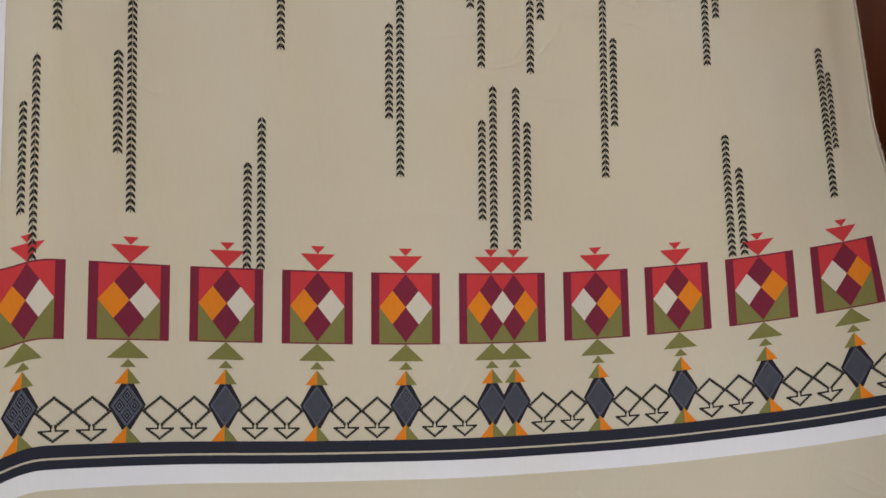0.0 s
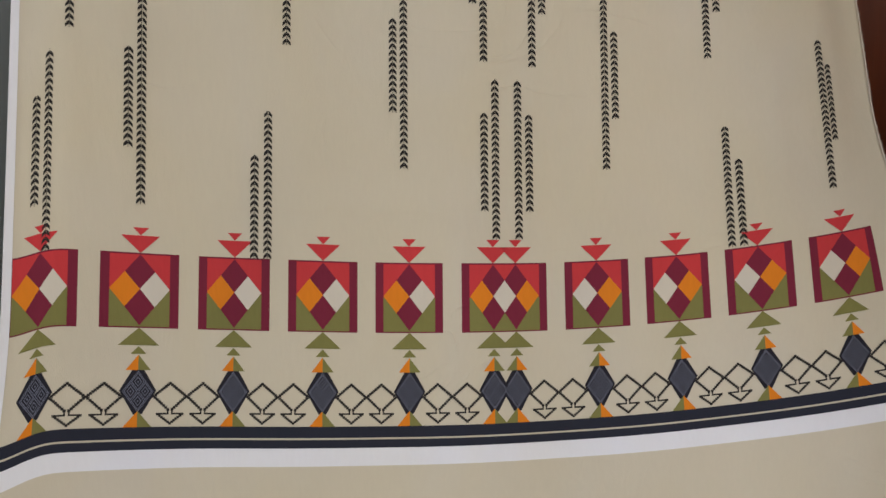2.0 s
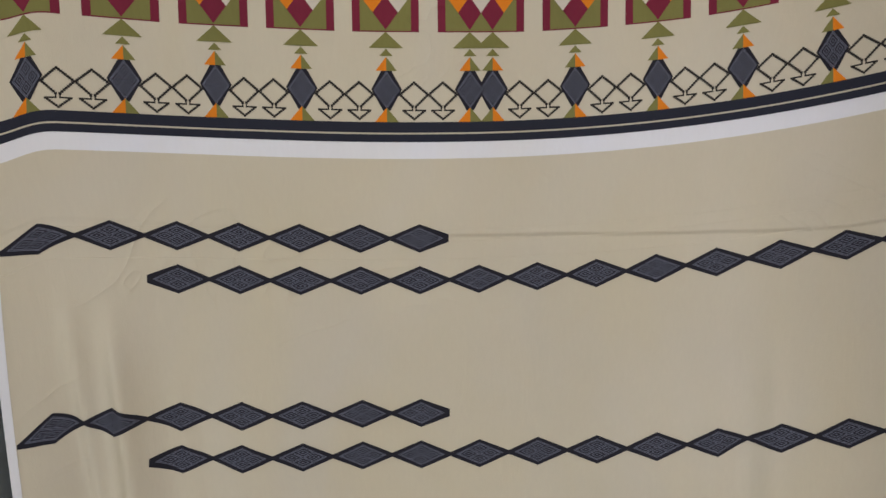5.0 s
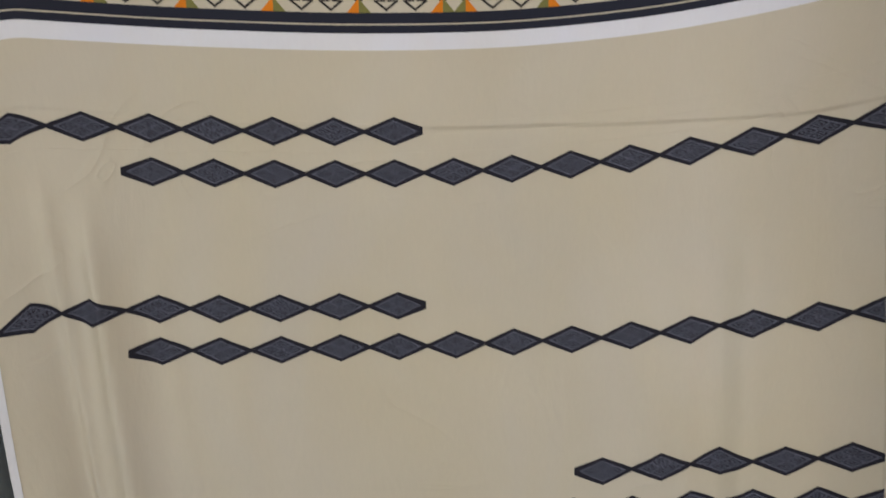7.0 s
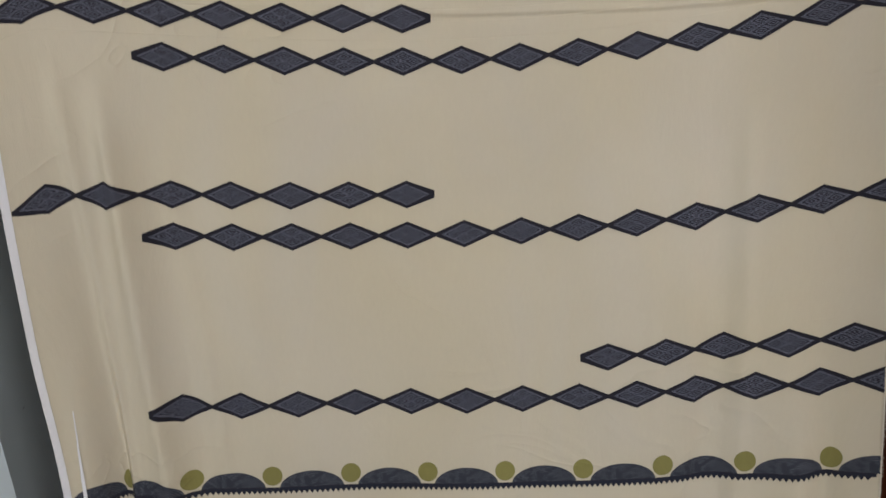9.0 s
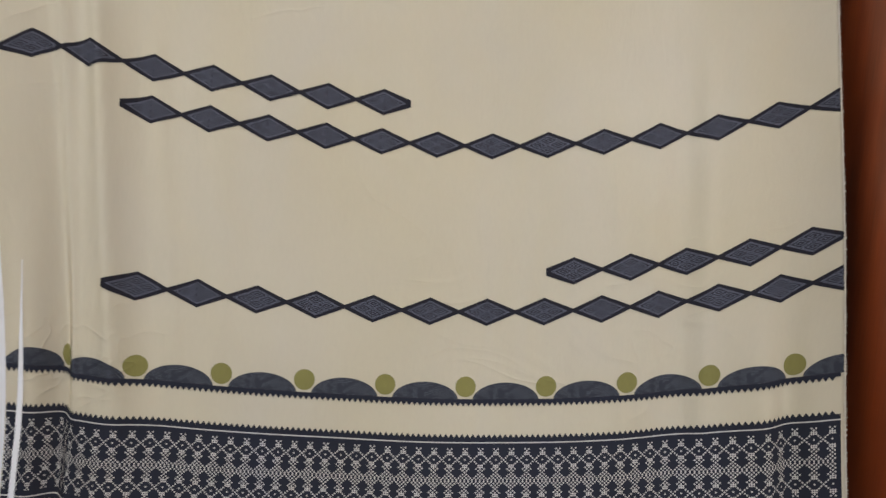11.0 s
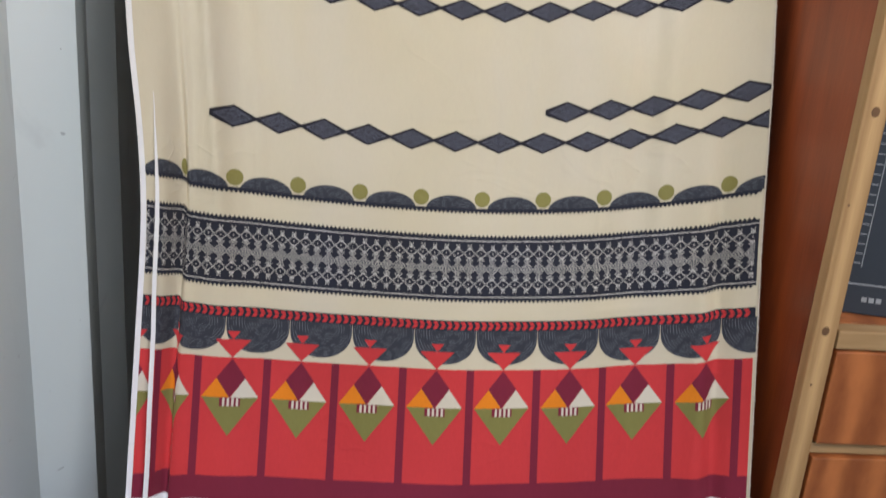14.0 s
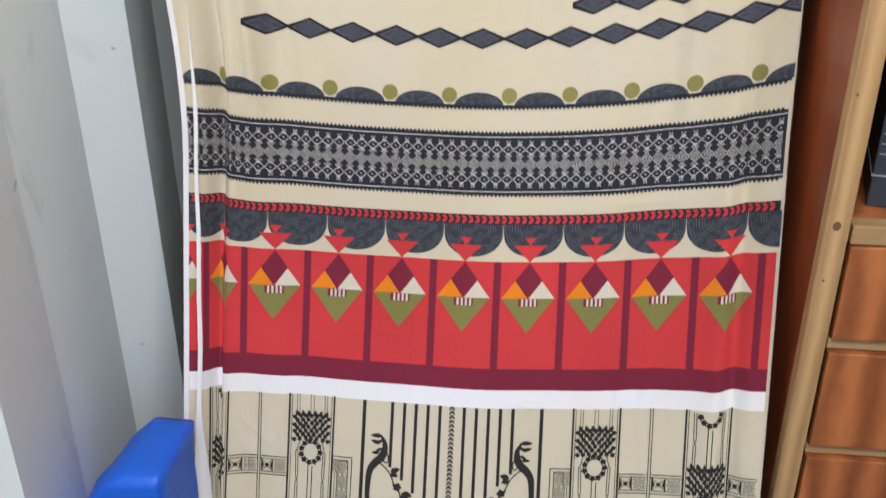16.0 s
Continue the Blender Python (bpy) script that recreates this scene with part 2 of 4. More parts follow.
def drape(u, v, lift=0.0):
    """World places on the hanging cloth; lift is the distance off its face."""
    u, v = np.asarray(u, float), np.asarray(v, float)
    s, w = u / 7.2 - 1, v / 10
    low = step(6.5, 11.5, v)
    high = 1 - step(-2.5, 1.0, v)
    x = u * PITCH + 0.0115 * s**2 - 0.0287 * s**3 + 0.0046 * w * s - 0.0038 * w * s**2
    y = 0.0683 * s - 0.0843 * s**2 - 0.0071 * s**3 - 0.0549 * s**4 - 0.057 * w * s - 0.0376 * w * s**2 - 0.0512 * w**2 + 0.0162 * w**2 * s + 0.0444 * w**2 * s**2
    z = -v * PITCH + 0.0065 * s + 0.0434 * s**2 + 0.016 * s**3 - 0.006 * s**4 - 0.0077 * w * s + 0.0294 * w * s**2 + 0.0021 * w**2 * s - 0.0166 * w**2 * s**2
    # the left edge curls back and droops
    curl = 1 - step(-0.15, 0.9, u)
    x = x + PITCH * 0.08 * curl * high
    y = y + 0.02 * curl * high
    z = z - (0.022 - 0.009 * high) * curl**1.5 * (1 - step(6, 9, v))
    # the right edge of the upper part curls back too
    roll = step(13.2, 14.5, u) * (1 - step(-5.5, -1.5, v))
    x = x - PITCH * 0.28 * roll
    y = y + 0.03 * roll
    # both edges draw in and tuck towards the foot
    draw = step(1.5, 11.0, v)
    tuck = low * (1 - step(1.02, 1.72, u))
    x = x + PITCH * ((0.62 - 0.12 * low) * draw * (1 - step(-0.1, 1.9, u)) + 0.26 * tuck - 0.10 * low * step(13.2, 14.3, u))
    y = y + 0.010 * tuck
    z = z + 0.008 * tuck
    y = y + low * (0.013 * bell(u, 0.95, 0.26) - 0.012 * bell(u, 0.45, 0.3) + 0.012 * bell(u, 13.65, 0.24) - 0.010 * bell(u, 13.15, 0.28))
    # soft hanging folds
    mid = step(1.5, 6.0, v) * (1 - 0.5 * step(11, 14, v))
    y = y + mid * (0.0135 * np.sin(3.6 * (u - 0.11 * v) + 0.4) * bell(u, 1.7, 1.25) + 0.0065 * np.sin(2.6 * (u + 0.06 * v) + 1.0) * bell(u, 12.2, 1.3))
    y = y + 0.0035 * np.sin(0.9 * u + 0.25 * v) + 0.0018 * np.sin(2.2 * u - 0.1 * v + 2.0)
    # narrow drape folds that run down and lean across the cloth
    for c, k, wide, deep, v0, v1 in ((1.10, 0.10, 0.17, 0.0100, 1.8, 11.0), (1.75, 0.12, 0.17, 0.0110, 2.2, 11.0), (2.60, 0.13, 0.21, 0.0075, 3.0, 10.5), (3.7, 0.06, 0.30, 0.0045, 3.5, 10.0),
                                     (12.35, -0.03, 0.20, 0.0064, 2.8, 12.5), (11.5, -0.05, 0.26, 0.0050, 3.4, 11.0), (9.9, 0.05, 0.34, 0.0024, 4.5, 10.0), (10.75, 0.02, 0.10, 0.0016, 5.0, 18.0),
                                     (12.7, 0.03, 0.22, 0.0030, -7.5, -1.0), (2.1, 0.05, 0.30, 0.0024, -8.0, -3.5), (6.2, 0.0, 0.12, 0.0015, 12.5, 19.0), (11.6, 0.0, 0.10, 0.0026, 12.8, 19.0), (3.1, 0.0, 0.14, 0.0022, 11.0, 19.0)):
        y = y - deep * bell(u, c + k * (v - 5), wide) * step(v0, v0 + 1.5, v) * (1 - step(v1 - 2.0, v1, v))
    # a pressed crease across the cloth, and short wrinkles
    line = np.interp(u, (0.5, 3.5, 7.0, 9.0, 11.5, 13.5), (1.05, 1.21, 1.30, 1.35, 1.55, 1.77))
    y = y + (0.0006 + 0.0016 * step(6.9, 7.3, u)) * np.tanh((v - line) / 0.026) * bell(v, line, 0.12)
    y = y - 0.0012 * bell(v, -4.05 + 0.03 * np.sin(u), 0.07) * bell(u, 5.2, 2.6)
    y = y - 0.0014 * bell(v, 11.98 + 0.02 * np.sin(2 * u), 0.06) * bell(u, 10.8, 1.6)
    y = y - lift
    wy = y * math.cos(LEAN) + z * math.sin(LEAN)
    wz = -y * math.sin(LEAN) + z * math.cos(LEAN) + HANG
    return np.stack([x, wy, wz], -1)


def drape_normal(u, v):
    h = 0.02
    a = drape(u + h, v) - drape(u - h, v)
    b = drape(u, v - h) - drape(u, v + h)
    n = np.cross(a, b)
    return n / np.linalg.norm(n, axis=-1, keepdims=True)


def cloth_mesh(name, uv, faces, materials, index, lift, local=None, parent=None, label=""):
    uv = np.asarray(uv, float)
    me = bpy.data.meshes.new(name)
    me.from_pydata(drape(uv[:, 0], uv[:, 1], lift).tolist(), [], faces)
    for m in materials:
        me.materials.append(m)
    me.polygons.foreach_set("material_index", index)
    me.polygons.foreach_set("use_smooth", [True] * len(faces))
    if local is not None:
        layer = me.uv_layers.new(name="motif")
        loc = np.asarray(local, float)
        ids = np.empty(len(me.loops), int)
        me.loops.foreach_get("vertex_index", ids)
        layer.data.foreach_set("uv", loc[ids].ravel())
    me.update()
    me.normals_split_custom_set_from_vertices(drape_normal(uv[:, 0], uv[:, 1]).tolist())
    ob = new(name, me)
    if parent is not None:
        ob.parent = parent
    if label:
        tagged(ob, label)
    return ob


def sheet(name, u0, u1, v0, v1, material, lift, parent=None, label="", cell=0.1):
    """A plain stretch of cloth, following the drape."""
    def lines(a, b):
        inner = [k * cell for k in range(math.floor(a / cell), math.ceil(b / cell) + 1) if a + 0.004 < k * cell < b - 0.004]
        return [a] + inner + [b]

    us, vs = lines(u0, u1), lines(v0, v1)
    if v0 < 1.0 and v1 > 1.9:
        vs = sorted(set(vs) | {round(0.96 + 0.02 * k, 4) for k in range(46)})
    if u0 < 1.2 and u1 > 14:
        us = sorted(set(us) | {round(1.22 + 0.02 * k, 4) for k in range(22)})
    nu, nv = len(us) - 1, len(vs) - 1
    gu, gv = np.meshgrid(us, vs)
    k = np.arange((nu + 1) * (nv + 1)).reshape(nv + 1, nu + 1)
    f = np.stack([k[1:, :-1], k[1:, 1:], k[:-1, 1:], k[:-1, :-1]], -1).reshape(-1, 4).tolist()
    return cloth_mesh(name, np.stack([gu.ravel(), gv.ravel()], 1), f, [material], [0] * len(f), lift, None, parent, label)


LAYER = 0.00048


def motif(name, shapes, parent, label="", centre=None, size=(1, 1), cell=0.1, base=1):
    """One printed motif: shapes are (outline in u and v, material, layer)."""
    mats, uv, faces, index, lift = [], [], [], [], []
    if min(a for k in shapes for a, b in k[0]) < 3.5:
        cell = 0.05
    for outline, mat, level in shapes:
        if mat not in mats:
            mats.append(mat)
        bm = bmesh.new()
        bm.faces.new([bm.verts.new((a, -b, 0)) for a, b in outline])
        bmesh.ops.triangulate(bm, faces=bm.faces[:])
        lo_u, hi_u = min(a for a, b in outline), max(a for a, b in outline)
        lo_v, hi_v = min(b for a, b in outline), max(b for a, b in outline)
        if lo_u < -0.1:
            bmesh.ops.bisect_plane(bm, geom=bm.verts[:] + bm.edges[:] + bm.faces[:], plane_co=(-0.1, 0, 0), plane_no=(-1, 0, 0), clear_outer=True)
        if hi_u > WIDE:
            bmesh.ops.bisect_plane(bm, geom=bm.verts[:] + bm.edges[:] + bm.faces[:], plane_co=(WIDE, 0, 0), plane_no=(1, 0, 0), clear_outer=True)
        for axis, lo, hi, sign in ((0, lo_u, hi_u, 1), (1, lo_v, hi_v, -1)):
            for k in range(math.ceil(lo / cell), math.floor(hi / cell) + 1):
                co, no = [0, 0, 0], [0, 0, 0]
                co[axis], no[axis] = sign * k * cell, 1
                bmesh.ops.bisect_plane(bm, geom=bm.verts[:] + bm.edges[:] + bm.faces[:], plane_co=co, plane_no=no)
        bm.verts.index_update()
        off = len(uv)
        uv += [(q.co.x, -q.co.y) for q in bm.verts]
        lift += [LAYER * (base + level)] * len(bm.verts)
        for f in bm.faces:
            ids = [q.index + off for q in f.verts]
            faces.append(ids if f.normal.z > 0 else ids[::-1])
            index.append(mats.index(mat))
        bm.free()
    if not faces:
        return None
    a = np.array(uv)
    c = centre or (0, 0)
    local = (a - np.array(c)) / np.array(size)
    return cloth_mesh(name, a, faces, mats, index, np.array(lift), local, parent, label)


def poly(cu, cv, pts, flip=1):
    return [(cu + flip * a, cv + b) for a, b in pts]


def specks(name, quads, material, parent, level=2, label="", kind="stuff"):
    """Very many tiny printed marks, each a small quad or triangle, in one mesh."""
    uv = [p for q in quads for p in q]
    faces, k = [], 0
    for q in quads:
        area = sum(q[i][0] * -q[(i + 1) % len(q)][1] - q[(i + 1) % len(q)][0] * -q[i][1] for i in range(len(q)))
        ids = list(range(k, k + len(q)))
        faces.append(ids if area > 0 else ids[::-1])
        k += len(q)
    ob = cloth_mesh(name, uv, faces, [material], [0] * len(faces), LAYER * level, None, parent, label)
    if kind:
        tagged(ob, kind=kind)
    return ob


# ---------------------------------------------------------------- structure
def corrugated_wall():
    """Pressed metal sheet: flats, and shallow ribs that stand into the room."""
    rib = [(-0.620, -0.080), (-0.395, -0.090), (-0.285, -0.030), (-0.065, -0.080), (0.050, -0.062), (0.280, -0.090)]
    line = []
    y = -3.4
    while y < -0.9:
        line += [(y, -0.095), (y + 0.075, -0.030), (y + 0.30, -0.070), (y + 0.34, -0.095)]
        y += 0.62
    line = [p for p in line if p[0] < -0.75] + rib + [(0.56, -0.100), (0.72, -0.07)]
    bm = bmesh.new()
    front = [[bm.verts.new((x, y, z)) for y, x in line] for z in (-0.08, 2.75)]
    back = [[bm.verts.new((-0.16, y, z)) for y, x in line] for z in (-0.08, 2.75)]
    for i in range(len(line) - 1):
        bm.faces.new((front[0][i], front[1][i], front[1][i + 1], front[0][i + 1]))
        bm.faces.new((back[0][i], back[0][i + 1], back[1][i + 1], back[1][i]))
        bm.faces.new((front[1][i], back[1][i], back[1][i + 1], front[1][i + 1]))
        bm.faces.new((front[0][i], front[0][i + 1], back[0][i + 1], back[0][i]))
    for i in (0, len(line) - 1):
        bm.faces.new((front[0][i], back[0][i], back[1][i], front[1][i]))
    bmesh.ops.recalc_face_normals(bm, faces=bm.faces[:])
    return tagged(part("wall_west", bm, METAL_PAINT), "pale blue-grey painted corrugated metal wall, scuffed", "wall", kind="structure")


corrugated_wall()
tagged(part("floor", block(-0.5, 3.6, -3.4, 1.2, -0.20, -0.08), CONCRETE), "worn grey concrete floor under the fabric", "floor", kind="structure")
tagged(part("ceiling", block(-0.5, 3.6, -3.4, 1.2, 2.754, 2.9), PLASTER), "plain grey ceiling over the shop", "ceiling", kind="structure")
tagged(part("wall_north", block(-0.5, 3.6, 0.724, 0.9, -0.08, 2.75), PLASTER), "plain grey wall behind the hanging fabric", "wall", kind="structure")
tagged(part("wall_east", block(3.2, 3.35, -3.1, 0.72, -0.08, 2.75), PLASTER), "plain grey side wall of the shop", "wall", kind="structure")
tagged(part("wall_south", block(2.75, 3.35, -3.3, -3.104, -0.08, 2.75), PLASTER), "plain grey wall beside the open shop front", "wall", kind="structure")

# ---------------------------------------------------------------- the wooden shelf unit
def shelf_unit():
    top = root("shelf_unit", (1.6, -0.25, -0.08), "red-brown laminate shelf unit with raw pine front battens", "shelf")
    held(part("side_panel", block(1.126, 1.144, -0.492, 0.30, -0.08, 2.40, 0.002), MAHOGANY), top)
    held(part("side_panel", block(2.32, 2.338, -0.48, 0.30, -0.08, 2.40, 0.002), MAHOGANY), top)
    held(part("back_panel", block(1.146, 2.318, 0.282, 0.298, -0.08, 2.40), MAHOGANY_X), top)
    held(part("post", block(1.120, 1.156, -0.522, -0.494, -0.08, 2.40, 0.004), PINE, label="raw pine front post with dark knots"), top)
    held(part("post", block(2.30, 2.345, -0.522, -0.482, -0.08, 2.40, 0.004), PINE, label="raw pine front post with dark knots"), top)
    for z in (0.662, 1.130, 1.45, 1.85):
        held(part("shelf_board", block(1.146, 2.318, -0.48, 0.28, z - 0.022, z - 0.002, 0.001), MAHOGANY_X), top)
        if z < 1:
            held(part("rail", block(1.161, 2.298, -0.518, -0.484, z - 0.032, z - 0.001, 0.003), PINE_X, label="raw pine rail under a shelf"), top)
    for z in (0.462, 0.256, 0.050):
        held(part("rail", block(1.161, 2.298, -0.510, -0.486, z - 0.018, z, 0.002), PINE_X, label="raw pine rail between panels"), top)
    for z0, z1 in ((0.466, 0.627), (0.260, 0.441), (0.054, 0.235), (-0.07, 0.029), (1.112, 1.445)):
        for x0, x1 in ((1.163, 1.73), (1.738, 2.296)):
            held(part("drawer_front", block(x0, x1, -0.520, -0.502, z0, z1, 0.003), MAHOGANY_X, label="orange-brown wood-grain drawer front"), top)
    return top


shelf_unit()


def knot_mark(at, r):
    bm = bmesh.new()
    bmesh.ops.create_circle(bm, cap_ends=True, segments=14, radius=r)
    bmesh.ops.transform(bm, matrix=Matrix.Translation(at) @ Matrix.Rotation(radians(90), 4, "X") @ Matrix.Diagonal((1, 1.2, 1, 1)), verts=bm.verts)
    return bm


held_knots = bpy.data.objects["shelf_unit"]
for kx, ky, kr in ((1.142, 0.661, 0.0062), (1.143, 0.997, 0.0065), (1.138, 0.57, 0.002), (1.148, 1.08, 0.002), (1.134, 0.86, 0.002)):
    held(part("knot", knot_mark((kx - 0.006, -0.5225, ky), kr), KNOT, label="dark knot in the pine post"), held_knots)


def card_box():
    """A tall dark carton on the shelf, turned a little, its edge ruled with pale marks."""
    top = root("storage_box", (1.262, -0.40, 0.661), "tall dark slate cardboard box with pale markings on a shelf", "box")
    turn = Matrix.Translation((1.262, -0.40, 0.661)) @ Matrix.Rotation(radians(-14), 4, "Z")

    def piece(name, bm, mat, label=""):
        bmesh.ops.transform(bm, matrix=turn, verts=bm.verts)
        held(part(name, bm, mat, label=label), top)

    piece("carton", block(-0.05, 0.035, -0.05, 0.30, 0.0, 0.335, 0.002), SLATE)
    piece("lid_seam", block(-0.0515, 0.0365, -0.0515, 0.3015, 0.050, 0.052), GREYTEXT, "thin pale fold line")
    for k in range(15):
        piece("ruled_mark", block(-0.046, -0.036, -0.0512, -0.0505, 0.085 + k * 0.016, 0.0865 + k * 0.016), GREYTEXT)
    piece("edge_line", block(-0.034, -0.0328, -0.0512, -0.0505, 0.08, 0.32), GREYTEXT, "thin pale edge line")
    for k in range(3):
        piece("lettering_bar", block(-0.022 + k * 0.011, -0.014 + k * 0.011, -0.0512, -0.0505, 0.022, 0.030), GREYTEXT, "small unreadable pale mark")


def lathe(profile, n=32):
    bm = bmesh.new()
    rings = [[bm.verts.new((r * math.cos(2 * math.pi * k / n), r * math.sin(2 * math.pi * k / n), z)) for k in range(n)] for r, z in profile]
    for a, b in zip(rings, rings[1:]):
        for k in range(n):
            bm.faces.new((a[k], a[(k + 1) % n], b[(k + 1) % n], b[k]))
    bm.faces.new(rings[0][::-1])
    bm.faces.new(rings[-1])
    return bm


def jar():
    top = root("plastic_jar", (1.375, -0.26, 0.661), "clear plastic jar of dark goods with a red lid", "jar")

    def put(name, bm, mat, label=""):
        bmesh.ops.transform(bm, matrix=Matrix.Translation((1.375, -0.26, 0.661)), verts=bm.verts)
        held(part(name, bm, mat, label=label, smooth=True), top)

    put("jar_body", lathe([(0.045, 0.0), (0.054, 0.006), (0.055, 0.15), (0.047, 0.172), (0.047, 0.185)]), CLEAR, "clear plastic body")
    put("contents", lathe([(0.040, 0.004), (0.050, 0.008), (0.051, 0.11), (0.03, 0.125), (0.005, 0.13)]), DARKFILL, "dark brown contents")
    put("lid", lathe([(0.051, 0.180), (0.053, 0.184), (0.053, 0.212), (0.049, 0.217), (0.01, 0.218)]), REDPLASTIC, "red screw lid")


def crumple(name, at, size, mat, seed, label, category, flat=0.55):
    bm = bmesh.new()
    bmesh.ops.create_icosphere(bm, subdivisions=5, radius=1)
    for v in bm.verts:
        p = v.co.copy()
        k = 1 + 0.30 * noise.noise(p * 1.7 + Vector((seed, 0, 0))) + 0.16 * abs(noise.noise(p * 4.0 + Vector((0, seed, 0)))) + 0.07 * abs(noise.noise(p * 9.0 + Vector((0, 0, seed))))
        v.co = Vector((p.x * size[0], p.y * size[1], max(-0.75, p.z) * size[2])) * k
    low = min(v.co.z for v in bm.verts)
    for v in bm.verts:
        v.co.z = max(v.co.z, low * flat) - low * flat
        v.co += Vector(at)
    return tagged(part(name, bm, mat, smooth=True), label, category)


card_box()
jar()
crumple("cotton_rag", (1.36, -0.37, 0.661), (0.085, 0.05, 0.055), RAG, 3.1, "crumpled off-white cotton cloth lying on the shelf", "cloth")
crumple("folded_garment", (1.47, -0.05, 0.661), (0.20, 0.10, 0.20), DARKGREEN, 8.4, "dark green folded garment at the back of the shelf", "clothing")
crumple("folded_garment", (1.75, -0.10, 0.661), (0.17, 0.12, 0.16), DARKFILL, 5.2, "dark brown folded garment at the back of the shelf", "clothing")


def hanging_rod():
    bm = bmesh.new()
    bmesh.ops.create_cone(bm, cap_ends=True, segments=20, radius1=0.012, radius2=0.012, depth=1.21)
    a = drape(7.0, TOP)
    bmesh.ops.transform(bm, matrix=Matrix.Translation((0.528, a[1] + 0.016, a[2] - 0.02)) @ Matrix.Rotation(radians(90), 4, "Y"), verts=bm.verts)
    return tagged(part("hanging_rod", bm, PINE_X, smooth=True), "plain wooden rod that carries the hanging fabric", "rod")


def blue_sack():
    """A sack of blue plastic sheet: sloped shoulders, pulled creases and soft corners."""
    bm = bmesh.new()
    n, m = 48, 26
    rows = []
    for j in range(m + 1):
        k = j / m
        z = -0.08 + 0.355 * min(1.0, k / 0.9)
        shrink = 1.0 if k <= 0.9 else 1 - (k - 0.9) / 0.1
        ring = []
        for i in range(n):
            a = 2 * math.pi * i / n
            ca, sa = math.cos(a), math.sin(a)
            sx = math.copysign(abs(ca) ** 0.28, ca)
            sy = math.copysign(abs(sa) ** 0.28, sa)
            left = 0.012 + np.interp(z, (-0.08, 0.10, 0.24, 0.275), (-0.115, -0.098, 0.000, 0.040))
            right = 0.128 - 0.02 * max(0.0, 0.275 - z) / 0.275
            mid, half = (right + left) / 2, (right - left) / 2
            p = Vector((mid + sx * half * max(shrink, 0.02), -0.66 + sy * 0.085 * max(shrink, 0.02), z))
            w = noise.noise(Vector((p.x * 9, p.y * 9, p.z * 5))) * 0.006 + abs(noise.noise(Vector((p.x * 22, p.y * 22, p.z * 9 + 4)))) * 0.004
            p += Vector((ca, sa, 0)) * w * (0.4 + shrink)
            p.z += (0.004 * noise.noise(p * 14)) if k > 0.8 else 0
            ring.append(bm.verts.new(p))
        rows.append(ring)
    for a, b in zip(rows, rows[1:]):
        for i in range(n):
            bm.faces.new((a[i], a[(i + 1) % n], b[(i + 1) % n], b[i]))
    bm.faces.new(rows[0][::-1])
    bm.faces.new(rows[-1])
    return tagged(part("plastic_sack", bm, BLUE, smooth=True), "bright blue stiff plastic sack standing on the floor", "sack")


hanging_rod()
blue_sack()

# ---------------------------------------------------------------- the hanging fabric
def fabric():
    base = sheet("hanging_fabric", -0.12, WIDE, TOP, FOOT, CREAM, 0.0)
    body = base.modifiers.new("thickness", "SOLIDIFY")
    body.thickness, body.offset = 0.0007, -1.0
    tagged(base, "cream cotton dress fabric with tribal print hanging to the floor", "fabric")
    return base


FABRIC = fabric()

# white woven edge and dividing stripes
sheet("selvage", -0.12, 0.0, TOP, FOOT, WHITE, LAYER * 5, FABRIC, "white woven left edge")
sheet("selvage", 14.432, WIDE, TOP, FOOT, ECRU, LAYER * 5, FABRIC, "frayed pale right edge")
sheet("dividing_stripe", 0.0, 14.39, -0.283, 0.0, WHITE, LAYER, FABRIC, "white dividing stripe")
sheet("dividing_stripe", 0.0, 14.39, 16.18, 16.62, WHITE, LAYER, FABRIC, "white dividing stripe")

# upper panel: square medallions above totems, outlined lozenges and a navy border
LOZENGE_SHAPES = [((0, -0.54), (0.21, -0.28), (0, -0.02), (-0.21, -0.28)), ((-0.21, -0.28), (0, -0.02), (-0.21, 0.25), (-0.42, -0.02)),
                  ((0.21, -0.28), (0.42, -0.02), (0.21, 0.25), (0, -0.02)), ((0, -0.02), (0.21, 0.25), (0, 0.53), (-0.21, 0.25))]


def pieces(host, shapes):
    """Printed pieces of a motif, each a part of its own."""
    for name, outline, mat, level in shapes:
        motif(name, [(outline, mat, level)], host)


def medallion(cu, flip):
    cv = -2.65
    host = motif("square_medallion", [(poly(cu, cv, ((-0.55, -0.565), (0.55, -0.565), (0.55, 0.565), (-0.55, 0.565))), MAROON, 0)], FABRIC,
                 "maroon-edged printed square of red, green and lozenges")
    sh = [("red_ground", poly(cu, cv, ((-0.42, -0.54), (0.42, -0.54), (0.42, 0.0), (-0.42, 0.0))), RED, 1),
          ("green_ground", poly(cu, cv, ((-0.42, 0.0), (0.42, 0.0), (0.42, 0.545), (-0.42, 0.545))), GREEN, 1)]
    pieces(host, sh + [("lozenge", poly(cu, cv, k, flip), m, 2) for k, m in zip(LOZENGE_SHAPES, (MAROON, ORANGE, ECRU, MAROON))])


